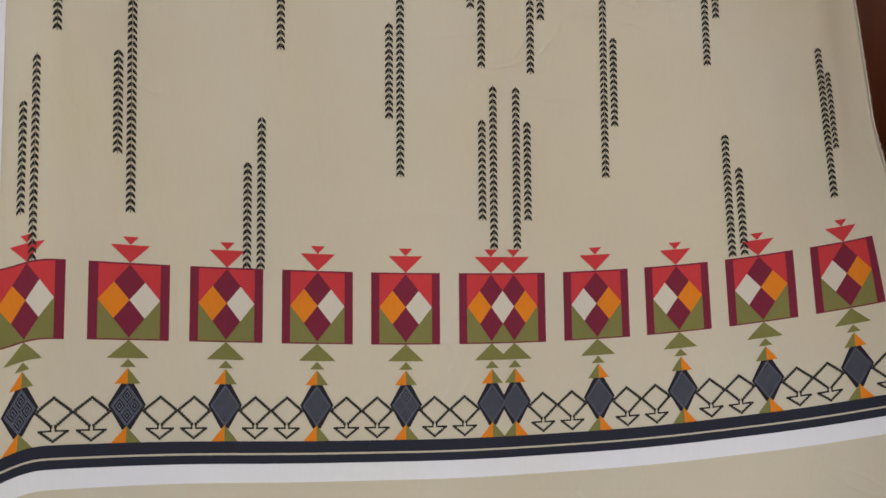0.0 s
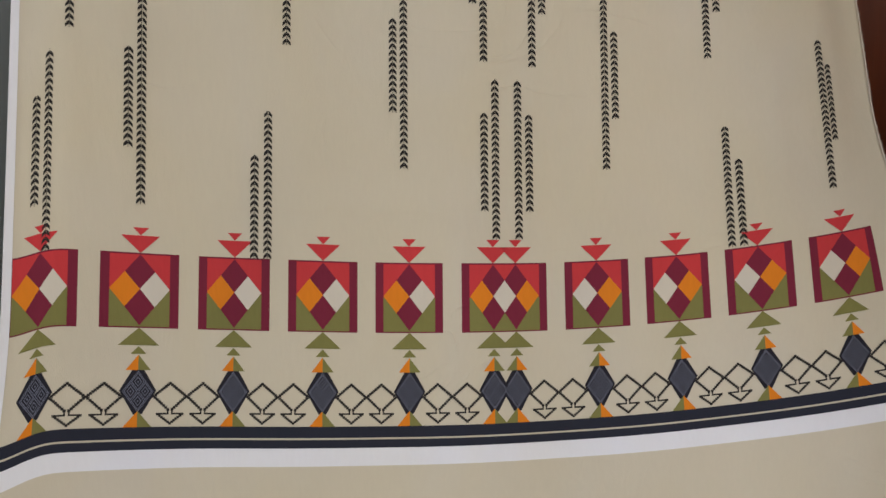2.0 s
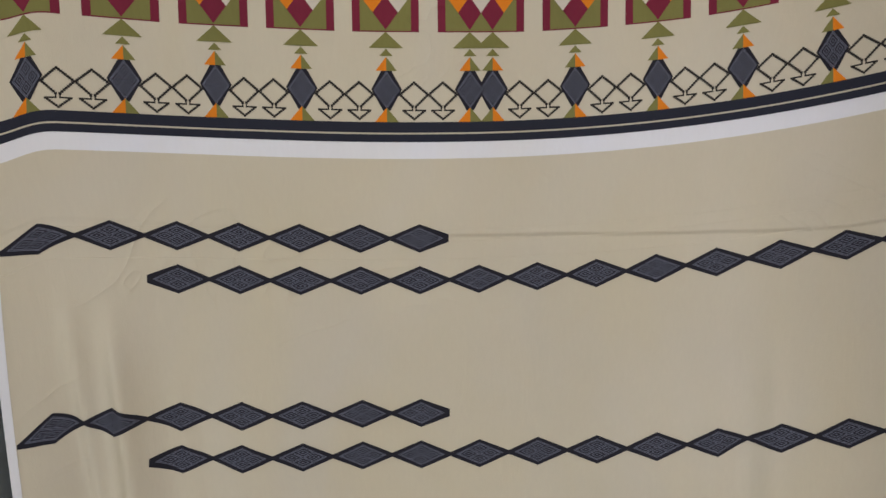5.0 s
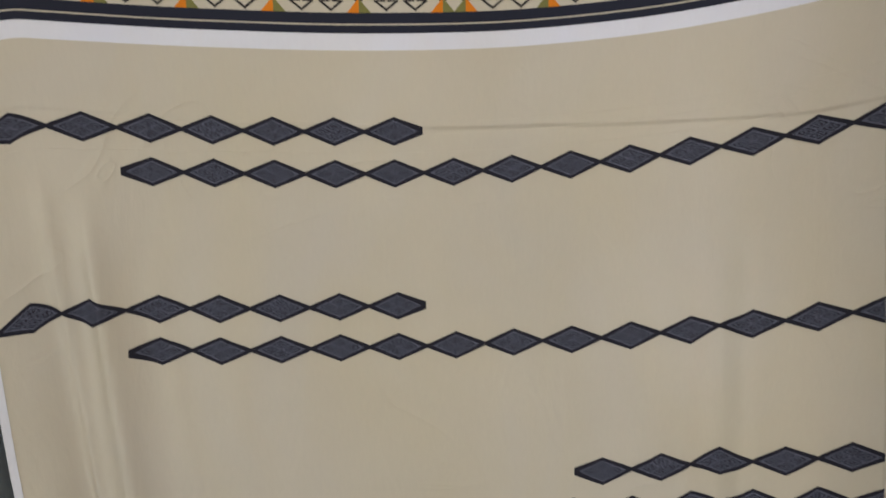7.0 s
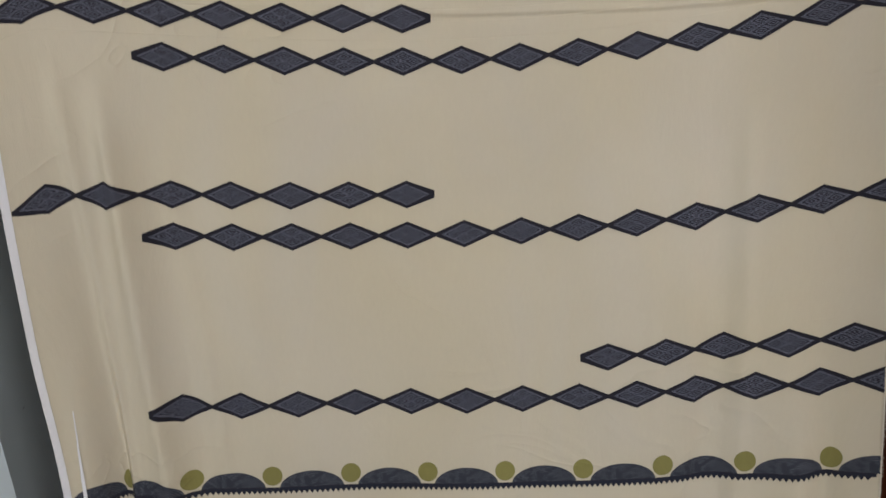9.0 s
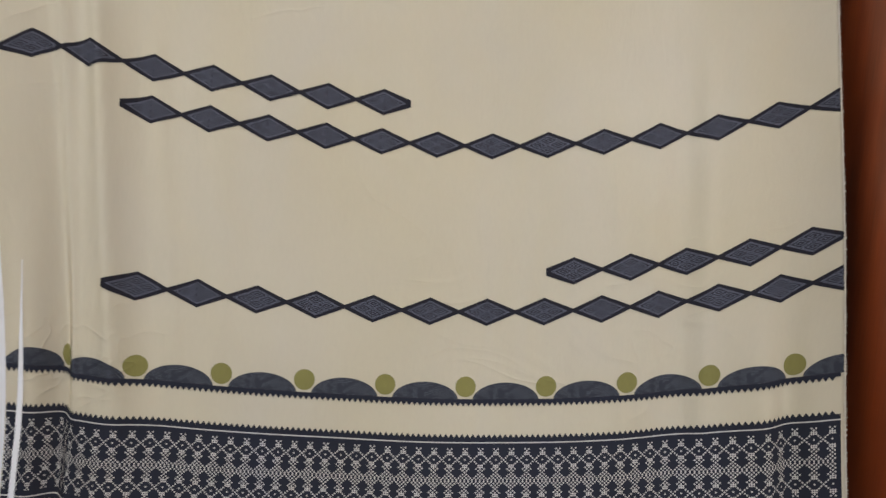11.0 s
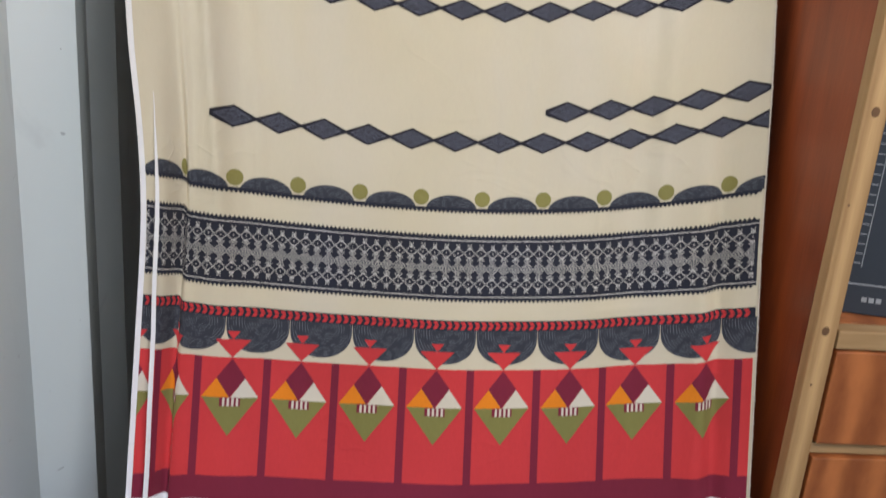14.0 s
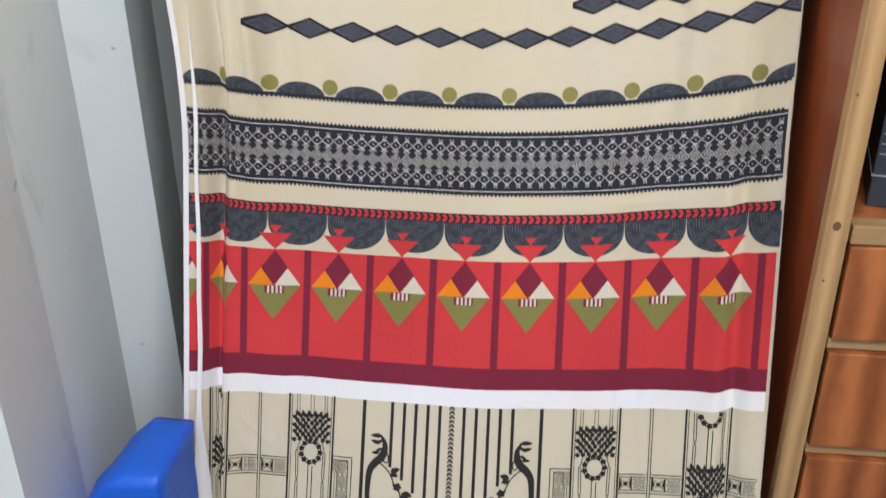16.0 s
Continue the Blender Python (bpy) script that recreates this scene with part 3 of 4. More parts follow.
def double_medallion(a, b):
    cv, c = -2.65, (a + b) / 2
    host = motif("square_medallion", [([(a - 0.53, cv - 0.565), (b + 0.53, cv - 0.565), (b + 0.53, cv + 0.565), (a - 0.53, cv + 0.565)], MAROON, 0)], FABRIC,
                 "wide maroon-edged printed square with doubled lozenges")
    sh = [("red_ground", [(a - 0.40, cv - 0.54), (b + 0.40, cv - 0.54), (b + 0.40, cv), (a - 0.40, cv)], RED, 1),
          ("green_ground", [(a - 0.40, cv), (b + 0.40, cv), (b + 0.40, cv + 0.545), (a - 0.40, cv + 0.545)], GREEN, 1)]
    for q, f in ((a, 1), (b, -1)):
        sh += [("lozenge", poly(q, cv, ((0, -0.54), (0.19, -0.28), (0, -0.02), (-0.19, -0.28))), MAROON, 2),
               ("lozenge", poly(q, cv, ((0, -0.02), (0.19, 0.25), (0, 0.53), (-0.19, 0.25))), MAROON, 2),
               ("lozenge", poly(q, cv, ((-0.19, -0.28), (0, -0.02), (-0.19, 0.25), (-0.39, -0.02)), f), ORANGE, 2)]
    pieces(host, sh + [("lozenge", [(c, cv - 0.28), (b, cv - 0.02), (c, cv + 0.25), (a, cv - 0.02)], ECRU, 2)])


def crown(cu):
    for pts in (((-0.27, -0.265), (0.27, -0.265), (0, 0)), ((-0.11, -0.385), (0.11, -0.385), (0, -0.265))):
        motif("crown_triangle", [(poly(cu, -3.212, pts), RED, 1)], FABRIC, "red printed triangle")


def totem(cu, flip):
    cv = -2.09
    for pts, m, text in ((((0, 0), (0.285, 0.265), (-0.285, 0.265)), GREEN, "olive"), (((0, 0.275), (0.11, 0.395), (-0.11, 0.395)), GREEN, "olive"),
                         (((0, 0.405), (0, 0.635), (-0.175, 0.635)), ORANGE, "orange"), (((0, 0.405), (0.175, 0.635), (0, 0.635)), GREEN, "olive"),
                         (((0, 1.24), (0, 1.48), (-0.20, 1.48)), ORANGE, "orange"), (((0, 1.24), (0.20, 1.48), (0, 1.48)), GREEN, "olive")):
        motif("totem_triangle", [(poly(cu, cv, pts, flip), m, 2)], FABRIC, text + " printed triangle")
    motif("totem_lozenge", [(poly(cu, cv, ((-0.085, 0.635), (0.085, 0.635), (0.255, 0.94), (0.06, 1.29), (-0.06, 1.29), (-0.255, 0.94))), DIAMOND_INK, 1)],
          FABRIC, "dark navy printed lozenge with carved lines", (cu, cv + 0.95), (0.28, 0.40))


def stroke(pts, w):
    """Quads along a line of points in the cloth's plane."""
    out = []
    for (a, b), (c, d) in zip(pts, pts[1:]):
        k = math.hypot(c - a, d - b) or 1
        nx, ny = -(d - b) / k * w / 2, (c - a) / k * w / 2
        ex, ey = (c - a) / k * w / 2, (d - b) / k * w / 2
        out.append([(a + nx - ex, b + ny - ey), (c + nx + ex, d + ny + ey), (c - nx + ex, d - ny + ey), (a - nx - ex, b - ny - ey)])
    return out


def stair(a, b, n, size):
    """Little squares stepping from a to b, as the woven-look print draws a slanted line."""
    out = []
    for k in range(n):
        x, y = a[0] + (b[0] - a[0]) * k / (n - 1), a[1] + (b[1] - a[1]) * k / (n - 1)
        out.append([(x - size, y - size), (x + size, y - size), (x + size, y + size), (x - size, y + size)])
    return out


def outline_lozenge(cu):
    q = []
    for f in (1, -1):
        q += stair((cu, -1.262), (cu + f * 0.235, -1.065), 9, 0.021) + stair((cu + f * 0.21, -1.043), (cu + f * 0.03, -0.870), 7, 0.021)
        q += stair((cu + f * 0.175, -0.800), (cu, -0.660), 7, 0.019)
        q += stroke([(cu + f * 0.03, -0.862), (cu + f * 0.03, -0.812)], 0.022) + stroke([(cu + f * 0.03, -0.806), (cu + f * 0.185, -0.806)], 0.026)
    specks("outlined_lozenge", q, INK, FABRIC, 2, "stepped black outline of a lozenge", kind="")


LEFT = [7.37 - 1.39 * k for k in range(1, 6)]
RIGHT = [7.75 + 1.39 * k for k in range(1, 6)]
for cu in LEFT:
    medallion(cu, 1)
for cu in RIGHT[:4]:
    medallion(cu, -1)
double_medallion(7.37, 7.75)
for cu in LEFT + [7.37, 7.75] + RIGHT[:4]:
    crown(cu)
    totem(cu, 1 if cu < 7.5 else -1)
for cu in LEFT:
    outline_lozenge(cu + 0.455)
    outline_lozenge(cu + 0.935)
for cu in [7.75] + RIGHT[:4]:
    for k in (0.455, 0.935):
        if cu + k < 14.4:
            outline_lozenge(cu + k)
sheet("navy_border", 0.0, 14.39, -0.612, -0.438, NAVY, LAYER * 3, FABRIC, "navy border band")
sheet("navy_border", 0.0, 14.39, -0.408, -0.280, NAVY, LAYER * 3, FABRIC, "navy border band")


def leaf_column(cu, v0, v1):
    """A column of little black leaf chevrons."""
    quads = []
    v = v1 - 0.05
    while v > v0:
        for f in (1, -1):
            quads.append([(cu + f * 0.066, v + 0.050), (cu + f * 0.062, v - 0.005), (cu + f * 0.026, v - 0.048), (cu + f * 0.006, v - 0.058), (cu + f * 0.006, v - 0.004)])
        v -= 0.102
    quads.append([(cu - 0.004, v0), (cu + 0.004, v0), (cu + 0.004, v1), (cu - 0.004, v1)])
    specks("leaf_column", quads, INK, FABRIC, 3, "column of small black leaf chevrons", kind="")


for cu, v0, v1 in ((0.30, -5.5, -3.9), (0.50, -6.2, -3.2), (0.80, -9, -6.5), (1.62, -6.35, -4.8), (1.80, -9, -3.95), (4.00, -9, -6.62),
                   (3.50, -4.85, -3.2), (3.71, -5.5, -3.2), (5.72, -7.2, -5.65), (5.90, -9, -4.73), (7.24, -9, -6.55), (7.06, -9, -7.5),
                   (7.43, -6.28, -3.6), (7.24, -5.7, -4.06), (7.82, -6.28, -3.6), (8.01, -5.7, -4.06), (8.08, -9, -6.5), (8.26, -9, -7.4),
                   (9.36, -9, -4.75), (9.54, -7.15, -5.62), (11.27, -9, -6.65), (11.47, -9, -7.5), (11.50, -5.35, -3.24), (11.70, -4.78, -3.24),
                   (13.25, -6.75, -3.99), (13.40, -6.25, -4.84)):
    leaf_column(cu, v0, v1)


# middle panel: chains of carved diamonds
def chain(v, starts, blunt_left, blunt_right):
    for i, a in enumerate(starts):
        c, h = a + 0.5, 0.243
        pts = [(a, v + 0.034), (a, v - 0.034), (c, v - h), (a + 1, v - 0.034), (a + 1, v + 0.034), (c, v + h)]
        if blunt_left and i == 0:
            pts[0], pts[1] = (a + 0.02, v + 0.065), (a + 0.02, v - 0.065)
        if blunt_right and i == len(starts) - 1:
            pts[3], pts[4] = (a + 0.99, v - 0.065), (a + 0.99, v + 0.065)
        motif("chain_diamond", [(pts, DIAMOND_INK, 1)], FABRIC, "dark navy printed diamond with carved lines", (c, v), (0.52, 0.24))


for v in (1.344, 4.352):
    chain(v, [k for k in range(7)], False, True)
for v in (2.058, 5.072, 8.081):
    chain(v, [k for k in range(2, 15)], True, False)
chain(7.382, [9.5 + k for k in range(5)], True, False)

# dots, scallops and the saw-toothed lattice band
for k in range(-2, 8):
    cu = 4.0 + 1.39 * k
    ring = [(cu + 0.178 * math.cos(a * math.pi / 12), 9.38 + 0.178 * math.sin(a * math.pi / 12)) for a in range(24)]
    motif("printed_dot", [(ring, OLIVE, 1)], FABRIC, "olive green printed dot")
for k in range(-3, 8):
    cu = 4.0 + 1.39 * (k + 0.5)
    arc = [(cu + 0.57 * math.cos(a * math.pi / 16), 9.60 - 0.295 * math.sin(a * math.pi / 16) ** 1.1) for a in range(17)]
    motif("scallop", [(arc, ARC_INK, 1)], FABRIC, "slate printed scallop with fine arcs", (cu, 9.72), (0.42, 0.30))
sheet("scallop_footing", 0.0, 14.39, 9.59, 9.655, NAVY, LAYER * 3, FABRIC, "navy line under the scallops")
sheet("lattice_band", 0.0, 14.39, 10.24, 11.66, NAVY, LAYER, FABRIC, "navy band with pale woven-look lattice")


def saw(v, depth, a=0.0, pitch=0.093):
    return [[(a + i * pitch, v), (a + (i + 1) * pitch, v), (a + (i + 0.5) * pitch, v + depth)] for i in range(int((14.38 - a) / pitch))]


specks("saw_edging", saw(9.65, 0.065), NAVY, FABRIC, 3, "row of tiny navy teeth")
specks("saw_edging", saw(10.245, -0.065), NAVY, FABRIC, 2, "row of tiny navy teeth")
specks("saw_edging", saw(11.655, 0.065), NAVY, FABRIC, 2, "row of tiny navy teeth")
sheet("pale_line", 0.0, 14.39, 10.315, 10.335, PALE, LAYER * 3, FABRIC, "thin pale line")
sheet("pale_line", 0.0, 14.39, 11.575, 11.595, PALE, LAYER * 3, FABRIC, "thin pale line")


def lattice():
    period, rows = 0.264, 36
    q, r = period / 8, 1.08 / 36
    quads = []
    for i in range(int(14.35 / q)):
        c = abs((i + 4) % 8 - 4)
        for j in range(rows):
            k = min(j, rows - 1 - j)
            on = (c <= 1 and k <= 3 and (c + k) % 2 == 1) or c + abs(k - 6) == 4 or (c == 0 and k == 6)
            on = on or (c + abs(k - 11) <= 2 and (c + k) % 2 == 1) or (k >= 13 and c <= k - 13 and (c + k) % 2 == 1)
            if on:
                a, b = (i + 0.5) * q, 10.415 + (j + 0.5) * r
                w, h = q * 0.56, r * 0.60
                quads.append([(a - w, b), (a, b + h), (a + w, b), (a, b - h)])
    specks("lattice_stitching", quads, PALE, FABRIC, 3, "pale stitched lattice pattern")


lattice()

# red border: chevron braid, hanging scallops, and a row of red panels
sheet("braid_band", 0.0, 14.39, 12.12, 12.34, NAVY, LAYER * 4, FABRIC, "navy braid band")
braid = []
for i in range(int(14.3 / 0.155)):
    a = 0.05 + i * 0.155
    for f in (1, -1):
        braid.append([(a, 12.23 + f * 0.085), (a + 0.085, 12.23 + f * 0.085), (a + 0.135, 12.23 + f * 0.006), (a + 0.05, 12.23 + f * 0.006)])
specks("braid_pattern", braid, RED, FABRIC, 5.5, "red chevrons along the braid band")
for k in range(-3, 8):
    a = 4.0 + 1.39 * k
    c = a + 0.695
    u_shape = [(a + 0.005, 12.33), (a + 1.385, 12.33), (a + 1.385, 12.50)] + [(c + 0.69 * math.cos(t * math.pi / 18), 12.50 + 0.60 * math.sin(t * math.pi / 18) ** 0.85) for t in range(1, 18)] + [(a + 0.005, 12.50)]
    motif("hanging_scallop", [(u_shape, ARC_INK, 1)], FABRIC, "slate printed hanging scallop with fine arcs", (c + 0.1, 12.45), (0.62, 0.52))
sheet("red_field", 0.0, 14.39, 13.21, 15.74, RED, LAYER, FABRIC, "red printed field")
sheet("maroon_footing", 0.0, 14.39, 15.70, 16.19, MAROON, LAYER * 2, FABRIC, "maroon band along the red field")


def red_panel(c):
    for pts in (((-0.38, -0.385), (0.38, -0.385), (0, 0)), ((-0.14, -0.56), (0.14, -0.56), (0, -0.385))):
        motif("crown_triangle", [(poly(c, 13.21, pts), RED, 3)], FABRIC, "red printed triangle")
    host = motif("panel_figure", [(poly(c, 13.21, ((-0.63, 0.85), (0.60, 0.84), (-0.02, 1.65))), GREEN, 2)], FABRIC, "olive printed point under a lozenge")
    if host is None:
        return
    pieces(host, [("lozenge", poly(c, 13.21, ((0, 0.02), (0.31, 0.43), (-0.02, 0.85), (-0.32, 0.43))), MAROON, 2),
                  ("side_triangle", poly(c, 13.21, ((-0.32, 0.44), (-0.03, 0.84), (-0.64, 0.85))), ORANGE, 2.5),
                  ("side_triangle", poly(c, 13.21, ((0.30, 0.44), (0.60, 0.84), (0.0, 0.85))), ECRU, 2.5),
                  ("striped_block", poly(c, 13.21, ((-0.23, 0.85), (0.22, 0.85), (0.22, 1.03), (-0.23, 1.03))), MAROON, 3)]
           + [("stripe", poly(c, 13.21, ((x, 0.855), (x + 0.05, 0.855), (x + 0.05, 1.025), (x, 1.025))), ECRU, 4) for x in (-0.165, -0.067, 0.031, 0.129)])


for k in range(-5, 5):
    c = 7.31 + 1.506 * k
    if c > -0.3:
        red_panel(c)
    if 0.1 < c + 0.76 < 14.3:
        sheet("panel_divider", c + 0.675, c + 0.845, 13.21, 15.72, MAROON, LAYER * 2, FABRIC, "maroon divider between red panels")

# lowest panel: bars, columns, leaf posies and scrolling vines in black line
MIDU, V3 = 7.16, 16.62


def bar(du, w, v0, v1, name="printed_bar"):
    sheet(name, MIDU + du - w / 2, MIDU + du + w / 2, V3 + v0, V3 + v1, INK, LAYER * 2, FABRIC, "black printed vertical bar")


for f in (1, -1):
    bar(f * 2.09, 0.085, 0, 2.95)
    for du, v1 in ((0.285, 2.95), (0.57, 2.35), (0.855, 2.08), (1.13, 1.80), (1.42, 1.52)):
        bar(f * du, 0.075, 0, v1)
leaf_column(MIDU, V3, V3 + 2.95)


def printed_line(pts, w, name="printed_line", label="thin black printed line"):
    """One ruled line, cut short enough to follow the drape."""
    q = []
    for (a, b), (c, d) in zip(pts, pts[1:]):
        n = max(1, round(math.hypot(c - a, d - b) / 0.09))
        for i in range(n):
            q += stroke([(a + (c - a) * i / n, b + (d - b) * i / n), (a + (c - a) * (i + 1) / n, b + (d - b) * (i + 1) / n)], w)
    specks(name, q, INK, FABRIC, 3, label, kind="")


def fine_lines(f, offs, v0, v1):
    for du, w in offs:
        printed_line([(MIDU + f * du, V3 + v0), (MIDU + f * du, V3 + v1)], w)


def leaf(cu, cv, ang, length, wide):
    ca, sa = math.cos(ang), math.sin(ang)
    pts = [(0, 0), (0.3, 0.5), (0.65, 0.42), (1, 0), (0.65, -0.42), (0.3, -0.5)]
    return [(cu + ca * a * length - sa * b * wide, cv + sa * a * length + ca * b * wide) for a, b in pts]


rnd = random.Random(4)


def petals(x, y, r, turn=0.0):
    """A small blossom: five round petals about a point."""
    return [leaf(x, y, turn + j * 2 * math.pi / 5, r, r * 0.85) for j in range(5)]


def posy(c, v0, wreath_only=False):
    """A square clump of paired leaves over a small flower wreath."""
    q = []
    if not wreath_only:
        for r in range(7):
            for k in range(7 - r % 2):
                x = -0.354 + 0.118 * k + 0.059 * (r % 2)
                q.append(leaf(c + x, v0 + 0.20 + r * 0.088, -math.pi / 2 + x * 3.2 + rnd.uniform(-0.2, 0.2), 0.140, 0.108))
        for f in (1, -1):
            for k in (0.07, 0.20, 0.33):
                q.append(leaf(c + f * k, v0 + 0.16, -math.pi / 2 + f * k * 1.2, 0.165, 0.095))
            q += stroke([(c + f * 0.255, v0 + 0.16), (c + f * 0.25, v0 + 0.62), (c + f * 0.345, v0 + 0.98)], 0.020)
    cy = v0 + 0.98
    for k in range(11):
        a = k * 2 * math.pi / 11
        x, y = c + 0.235 * math.cos(a), cy + 0.25 * math.sin(a)
        if y > V3 + 0.02:
            q += petals(x, y, 0.080, a)
    q = [p for p in q if min(y for x, y in p) > V3]
    specks("leaf_posy", q, INK, FABRIC, 3.5, "black printed leaf clump and wreath", kind="")
    low = FOOT - 0.12
    for x in (-0.05, 0.05):
        printed_line([(c + x, cy + 0.34), (c + x, min(low, V3 + 2.95))], 0.022, "posy_stem", "thin black printed stem")
    for k in (-1, 1):
        for side in (-0.028, 0.028):
            pts = [(c + k * 0.34 + side, cy), (c + k * 0.325 + side, cy + 0.60), (c + k * 0.325 - side, cy + 0.74), (c + k * 0.335 - side, cy + 1.3)]
            printed_line([(x, max(V3, min(low, y))) for x, y in pts if y > V3 - 0.6], 0.018, "posy_stem", "thin black printed stem")


def checked_diamond(x, y, a, b):
    """A lozenge filled with tiny checks, and a dot in each corner round it."""
    q = []
    n = 4
    for i in range(-n, n + 1):
        for j in range(-n, n + 1):
            if abs(i) + abs(j) <= n and (i + j) % 2 == 0:
                cx, cy, da, db = x + i * a / n, y + j * b / n, a / n * 0.62, b / n * 0.62
                q.append([(cx - da, cy), (cx, cy - db), (cx + da, cy), (cx, cy + db)])
    for i, j in ((1, 1), (1, -1), (-1, 1), (-1, -1)):
        cx, cy = x + i * a * 0.82, y + j * b * 0.78
        q.append([(cx - 0.018, cy - 0.018), (cx + 0.018, cy - 0.018), (cx + 0.018, cy + 0.018), (cx - 0.018, cy + 0.018)])
    return q


def lattice_strip(u0, u1, v0, v1):
    """A framed strip of crossed squares and checked lozenges."""
    h = v1 - v0 - 0.16
    q = []
    for y, w in ((v0, 0.020), (v1, 0.020), (v0 + 0.065, 0.018), (v1 - 0.065, 0.018)):
        n = max(1, round((u1 - u0) / 0.1))
        for i in range(n):
            q += stroke([(u0 + (u1 - u0) * i / n, y), (u0 + (u1 - u0) * (i + 1) / n, y)], w)
    n = max(1, round((u1 - u0) / (h * 1.15)))
    w = (u1 - u0) / n
    for i in range(n):
        a, b, c, d = u0 + i * w + 0.02, v0 + 0.085, u0 + (i + 1) * w - 0.02, v1 - 0.085
        m, y = (a + c) / 2, (b + d) / 2
        if i % 2:
            q += checked_diamond(m, y, (c - a) * 0.46, (d - b) * 0.46)
            continue
        q += stroke([(a, b), (a, d)], 0.022) + stroke([(c, b), (c, d)], 0.022) + stroke([(a, b), (c, d)], 0.018) + stroke([(a, d), (c, b)], 0.018)
        q.append([(a, b), (a, d), ((a + m) / 2, y)])
        q.append([(c, b), (c, d), ((c + m) / 2, y)])
        q.append([(m, y - 0.06), (m + 0.06, y), (m, y + 0.06), (m - 0.06, y)])
    specks("lattice_strip", q, INK, FABRIC, 3, "framed strip of crossed squares in black", kind="")


def corner_bracket(f):
    """A framed upright row of checked lozenges that meets the column."""
    q = []

    def ruled(pts, w):
        for (a, b), (c, d) in zip(pts, pts[1:]):
            n = max(1, round(math.hypot(c - a, d - b) / 0.1))
            for i in range(n):
                q.extend(stroke([(MIDU + f * (a + (c - a) * i / n), V3 + b + (d - b) * i / n), (MIDU + f * (a + (c - a) * (i + 1) / n), V3 + b + (d - b) * (i + 1) / n)], w))

    ruled([(2.81, 1.38), (2.34, 1.38), (2.34, 2.95)], 0.020)
    ruled([(2.81, 1.46), (2.43, 1.46), (2.43, 2.95)], 0.018)
    ruled([(2.69, 1.74), (2.69, 2.95)], 0.018)
    ruled([(2.81, 1.74), (2.69, 1.74)], 0.018)
    ruled([(2.75, 1.80), (2.75, 2.95)], 0.014)
    q += checked_diamond(MIDU + f * 2.72, V3 + 1.60, 0.085, 0.11)
    for k in range(4):
        q += checked_diamond(MIDU + f * 2.56, V3 + 1.62 + k * 0.34, 0.115, 0.165)
    specks("corner_bracket", q, INK, FABRIC, 3, "framed row of checked black lozenges", kind="")


for f in (1, -1):
    fine_lines(f, ((2.83, 0.045), (2.89, 0.015), (3.00, 0.014), (3.06, 0.014), (3.33, 0.014), (3.41, 0.014), (3.68, 0.014), (3.74, 0.014), (3.86, 0.015), (3.92, 0.045)), 0, 0.5)
    fine_lines(f, ((2.83, 0.045), (2.89, 0.015), (3.86, 0.015), (3.92, 0.045), (4.62, 0.02), (4.68, 0.02), (5.43, 0.045), (5.49, 0.015), (6.44, 0.015), (6.50, 0.045)), 0.5 if f else 0, 2.95)
    fine_lines(f, ((4.62, 0.02), (4.68, 0.02), (5.43, 0.045), (5.49, 0.015), (6.44, 0.015), (6.50, 0.045)), 0, 0.5)
    posy(MIDU + f * 3.37, V3 + 0.36)
    posy(MIDU + f * 5.97, V3 - 0.92, True)
    posy(MIDU + f * 5.97, V3 + 1.18)
    for a, b in ((3.95, 4.60), (4.70, 5.40), (6.53, 7.20)):
        lo, hi = sorted((MIDU + f * a, MIDU + f * b))
        lattice_strip(max(0.05, lo), min(14.35, hi), V3 + 1.50, V3 + 1.93)
    corner_bracket(f)


def smooth_line(pts, n=5):
    """Points of a soft curve through the points given."""
    out = []
    for i in range(len(pts) - 1):
        p = [np.array(pts[max(0, min(len(pts) - 1, i + k))], float) for k in (-1, 0, 1, 2)]
        for j in range(n):
            t = j / n
            out.append(tuple(0.5 * (2 * p[1] + (p[2] - p[0]) * t + (2 * p[0] - 5 * p[1] + 4 * p[2] - p[3]) * t * t + (3 * p[1] - p[0] - 3 * p[2] + p[3]) * t**3)))
    return out + [tuple(pts[-1])]


def ribbon(pts, widths):
    """A joined run of quads along a curve, swelling and thinning."""
    line = smooth_line([(a, b, w) for (a, b), w in zip(pts, widths)])
    edge = []
    for i, (a, b, w) in enumerate(line):
        c, d = line[max(0, i - 1)], line[min(len(line) - 1, i + 1)]
        k = math.hypot(d[0] - c[0], d[1] - c[1]) or 1
        nx, ny = -(d[1] - c[1]) / k * w / 2, (d[0] - c[0]) / k * w / 2
        edge.append(((a + nx, b + ny), (a - nx, b - ny)))
    return [[p[0], r[0], r[1], p[1]] for p, r in zip(edge, edge[1:])]


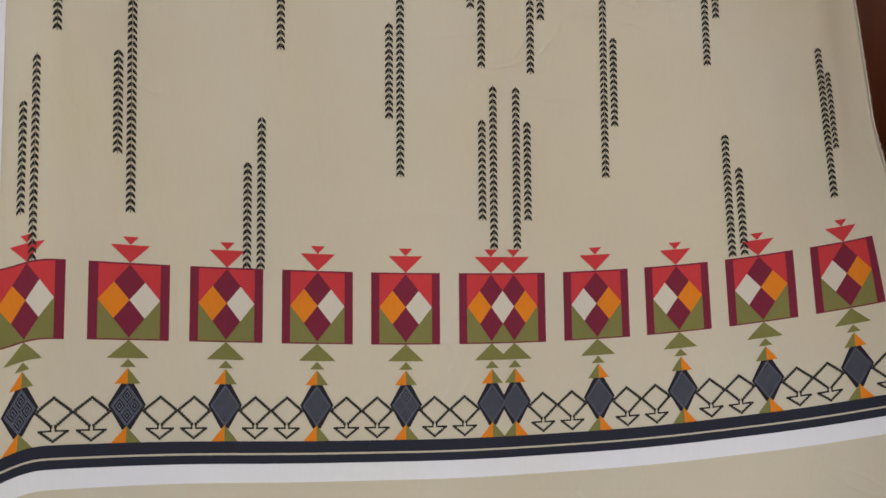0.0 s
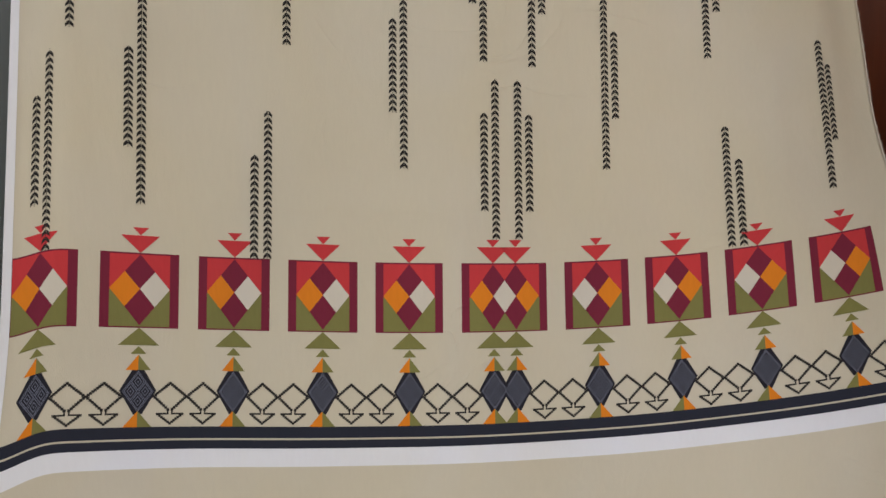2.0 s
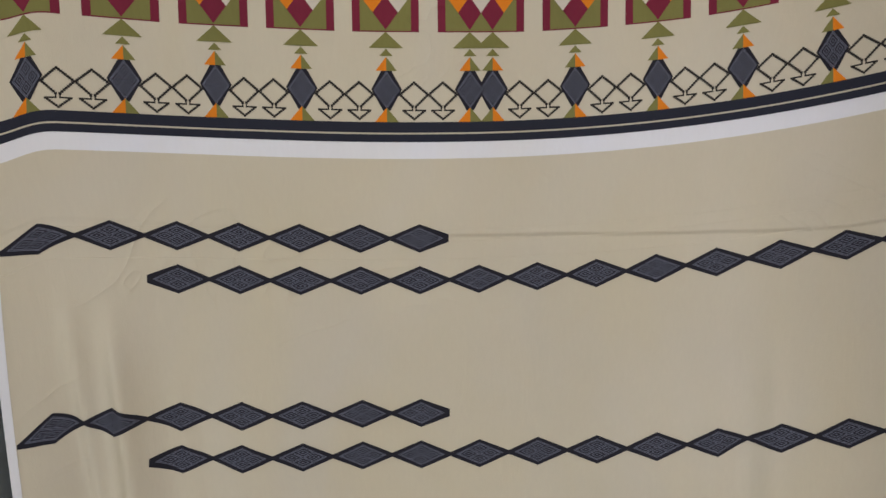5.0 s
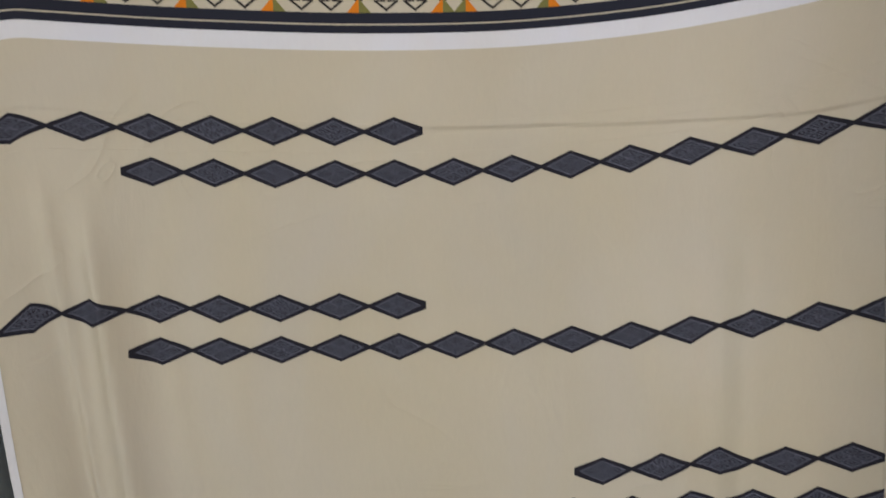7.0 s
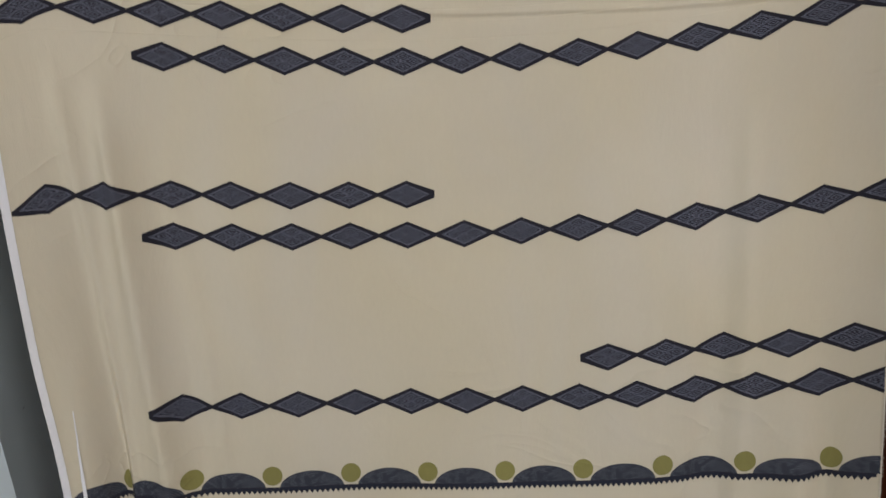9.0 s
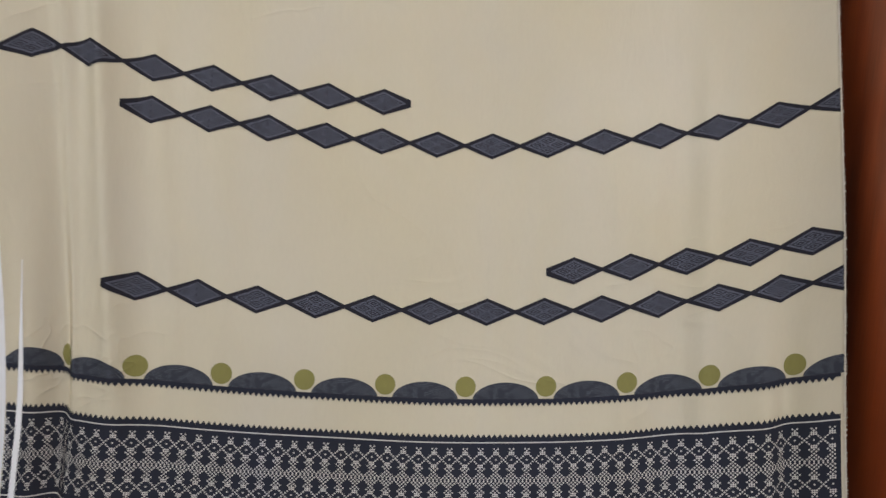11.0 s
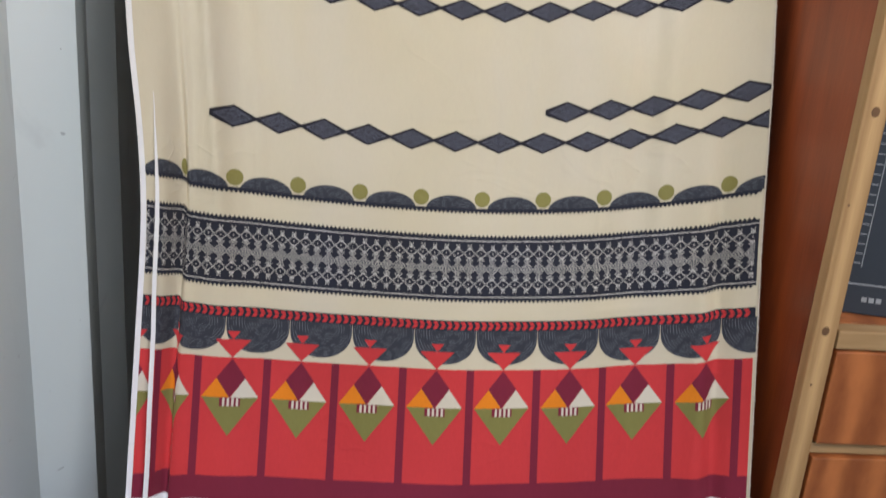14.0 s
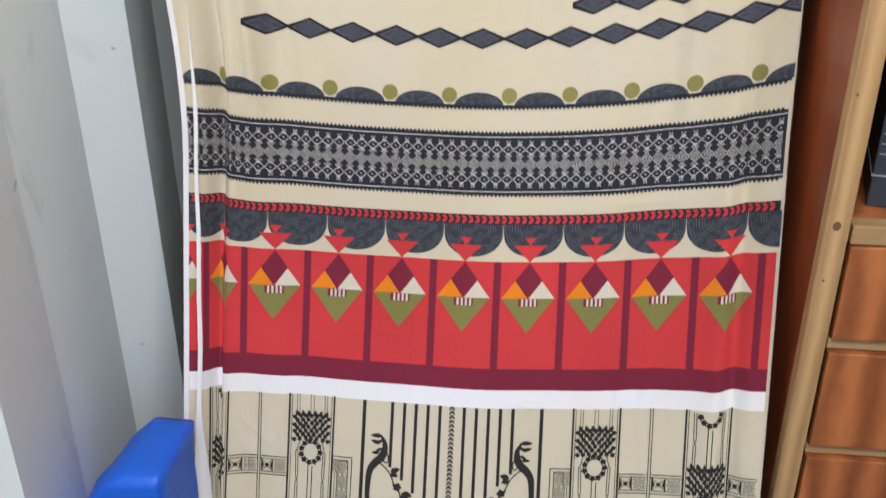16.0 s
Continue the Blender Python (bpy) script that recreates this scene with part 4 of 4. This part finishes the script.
def vine(f):
    """A crested scrolling stem with tendrils, notched leaves and open blossoms."""
    q = ribbon([(-1.66, 0.80), (-1.57, 0.95), (-1.56, 1.12), (-1.63, 1.30), (-1.78, 1.44), (-1.90, 1.64), (-1.93, 2.03), (-1.92, 2.42), (-1.90, 2.90)],
               (0.05, 0.10, 0.15, 0.18, 0.18, 0.15, 0.12, 0.11, 0.10))
    for pts in (((-1.60, 1.36), (-1.50, 1.42), (-1.46, 1.30), (-1.52, 1.16)), ((-1.70, 1.40), (-1.48, 1.58), (-1.34, 1.80), (-1.31, 1.95)), ((-1.20, 1.98), (-1.14, 2.16), (-1.10, 2.42), (-0.98, 2.72)),
                ((-1.10, 2.42), (-0.84, 2.62), (-0.62, 2.58), (-0.55, 2.44), (-0.66, 2.40)), ((-1.36, 2.80), (-1.20, 2.60), (-1.12, 2.44)), ((-1.90, 2.75), (-1.70, 2.66), (-1.55, 2.80))):
        q += ribbon(pts, (0.030,) * len(pts))
    for a, b, ang, size in ((-1.62, 0.80, math.pi, 0.30), (-1.58, 0.90, math.pi - 0.3, 0.20), (-1.66, 0.98, math.pi + 0.25, 0.26), (-1.62, 1.08, 2.6, 0.20), (-1.66, 1.20, math.pi, 0.22), (-1.55, 0.98, 1.9, 0.16),
                            (-1.40, 1.62, -0.35, 0.24), (-1.40, 1.66, 0.25, 0.20), (-1.12, 2.10, 0.15, 0.27), (-1.12, 2.12, 0.85, 0.25), (-1.16, 2.36, 2.75, 0.30), (-1.18, 2.38, 3.4, 0.26), (-1.20, 2.46, 2.2, 0.24),
                            (-1.88, 2.36, 0.6, 0.26), (-1.88, 2.50, -0.35, 0.22), (-1.86, 2.62, 0.5, 0.22), (-1.40, 2.66, 2.4, 0.26), (-1.36, 2.72, 0.9, 0.24), (-0.66, 2.46, 0.3, 0.22), (-0.82, 2.60, -0.9, 0.20), (-0.70, 2.60, 0.6, 0.24)):
        pts = leaf(0, 0, ang, size, size * (0.36 if b < 1.25 else 0.60))
        q.append([(a + x, b + y) for x, y in pts])
    q += petals(-1.22, 1.96, 0.11) + petals(-1.22, 1.96, 0.09, 0.6)
    q += [p for k in range(7) for p in [leaf(-0.98 + 0.07 * math.cos(k * 0.9), 2.76 + 0.05 * math.sin(k * 0.9), k * 0.9, 0.17, 0.11)]]
    q = [[(MIDU - f * x, V3 + y) for x, y in p] for p in q]
    specks("printed_vine", q, INK, FABRIC, 3.5, "black printed scrolling vine with leaves", kind="")


vine(1)
vine(-1)


# a torn strip of white edge hangs loose in front of the cloth
def loose_strip():
    bm = bmesh.new()
    n = 70
    prev = None
    for i in range(n + 1):
        v = 7.9 + (20.3 - 7.9) * i / n
        flare = float(step(16.6, 20.0, np.array(v)))
        w = 0.012 + 0.06 * float(step(7.9, 10.5, np.array(v))) + 0.26 * flare
        c = 0.40 + 0.06 * math.sin(v * 0.5) + 0.16 * flare
        off = 0.003 + 0.016 * float(step(8, 12, np.array(v))) + 0.002 * math.sin(v * 2.3)
        row = [bm.verts.new(drape(c + k * w + 0.01 * noise.noise((v * 4, k, 0)), v, off + 0.001 * (k == 0)).tolist()) for k in (-1, 0, 1)]
        if prev:
            for k in (0, 1):
                bm.faces.new((row[k], row[k + 1], prev[k + 1], prev[k]))
        prev = row
    ob = part("loose_selvage", bm, WHITE, FABRIC, "torn strip of white edge hanging loose", smooth=True)
    return ob


loose_strip()
def fringe():
    """Short pale threads along the right edge."""
    rf = random.Random(9)
    quads = []
    v = TOP + 0.2
    while v < FOOT - 0.2:
        n = rf.uniform(0.0, 0.022)
        t = rf.uniform(-0.02, 0.02)
        quads.append([(WIDE - 0.03, v), (WIDE + n, v + t), (WIDE + n, v + t + 0.012), (WIDE - 0.03, v + 0.02)])
        v += rf.uniform(0.02, 0.07)
    specks("edge_fringe", quads, ECRU, FABRIC, 6, "short pale threads along the right edge")


fringe()
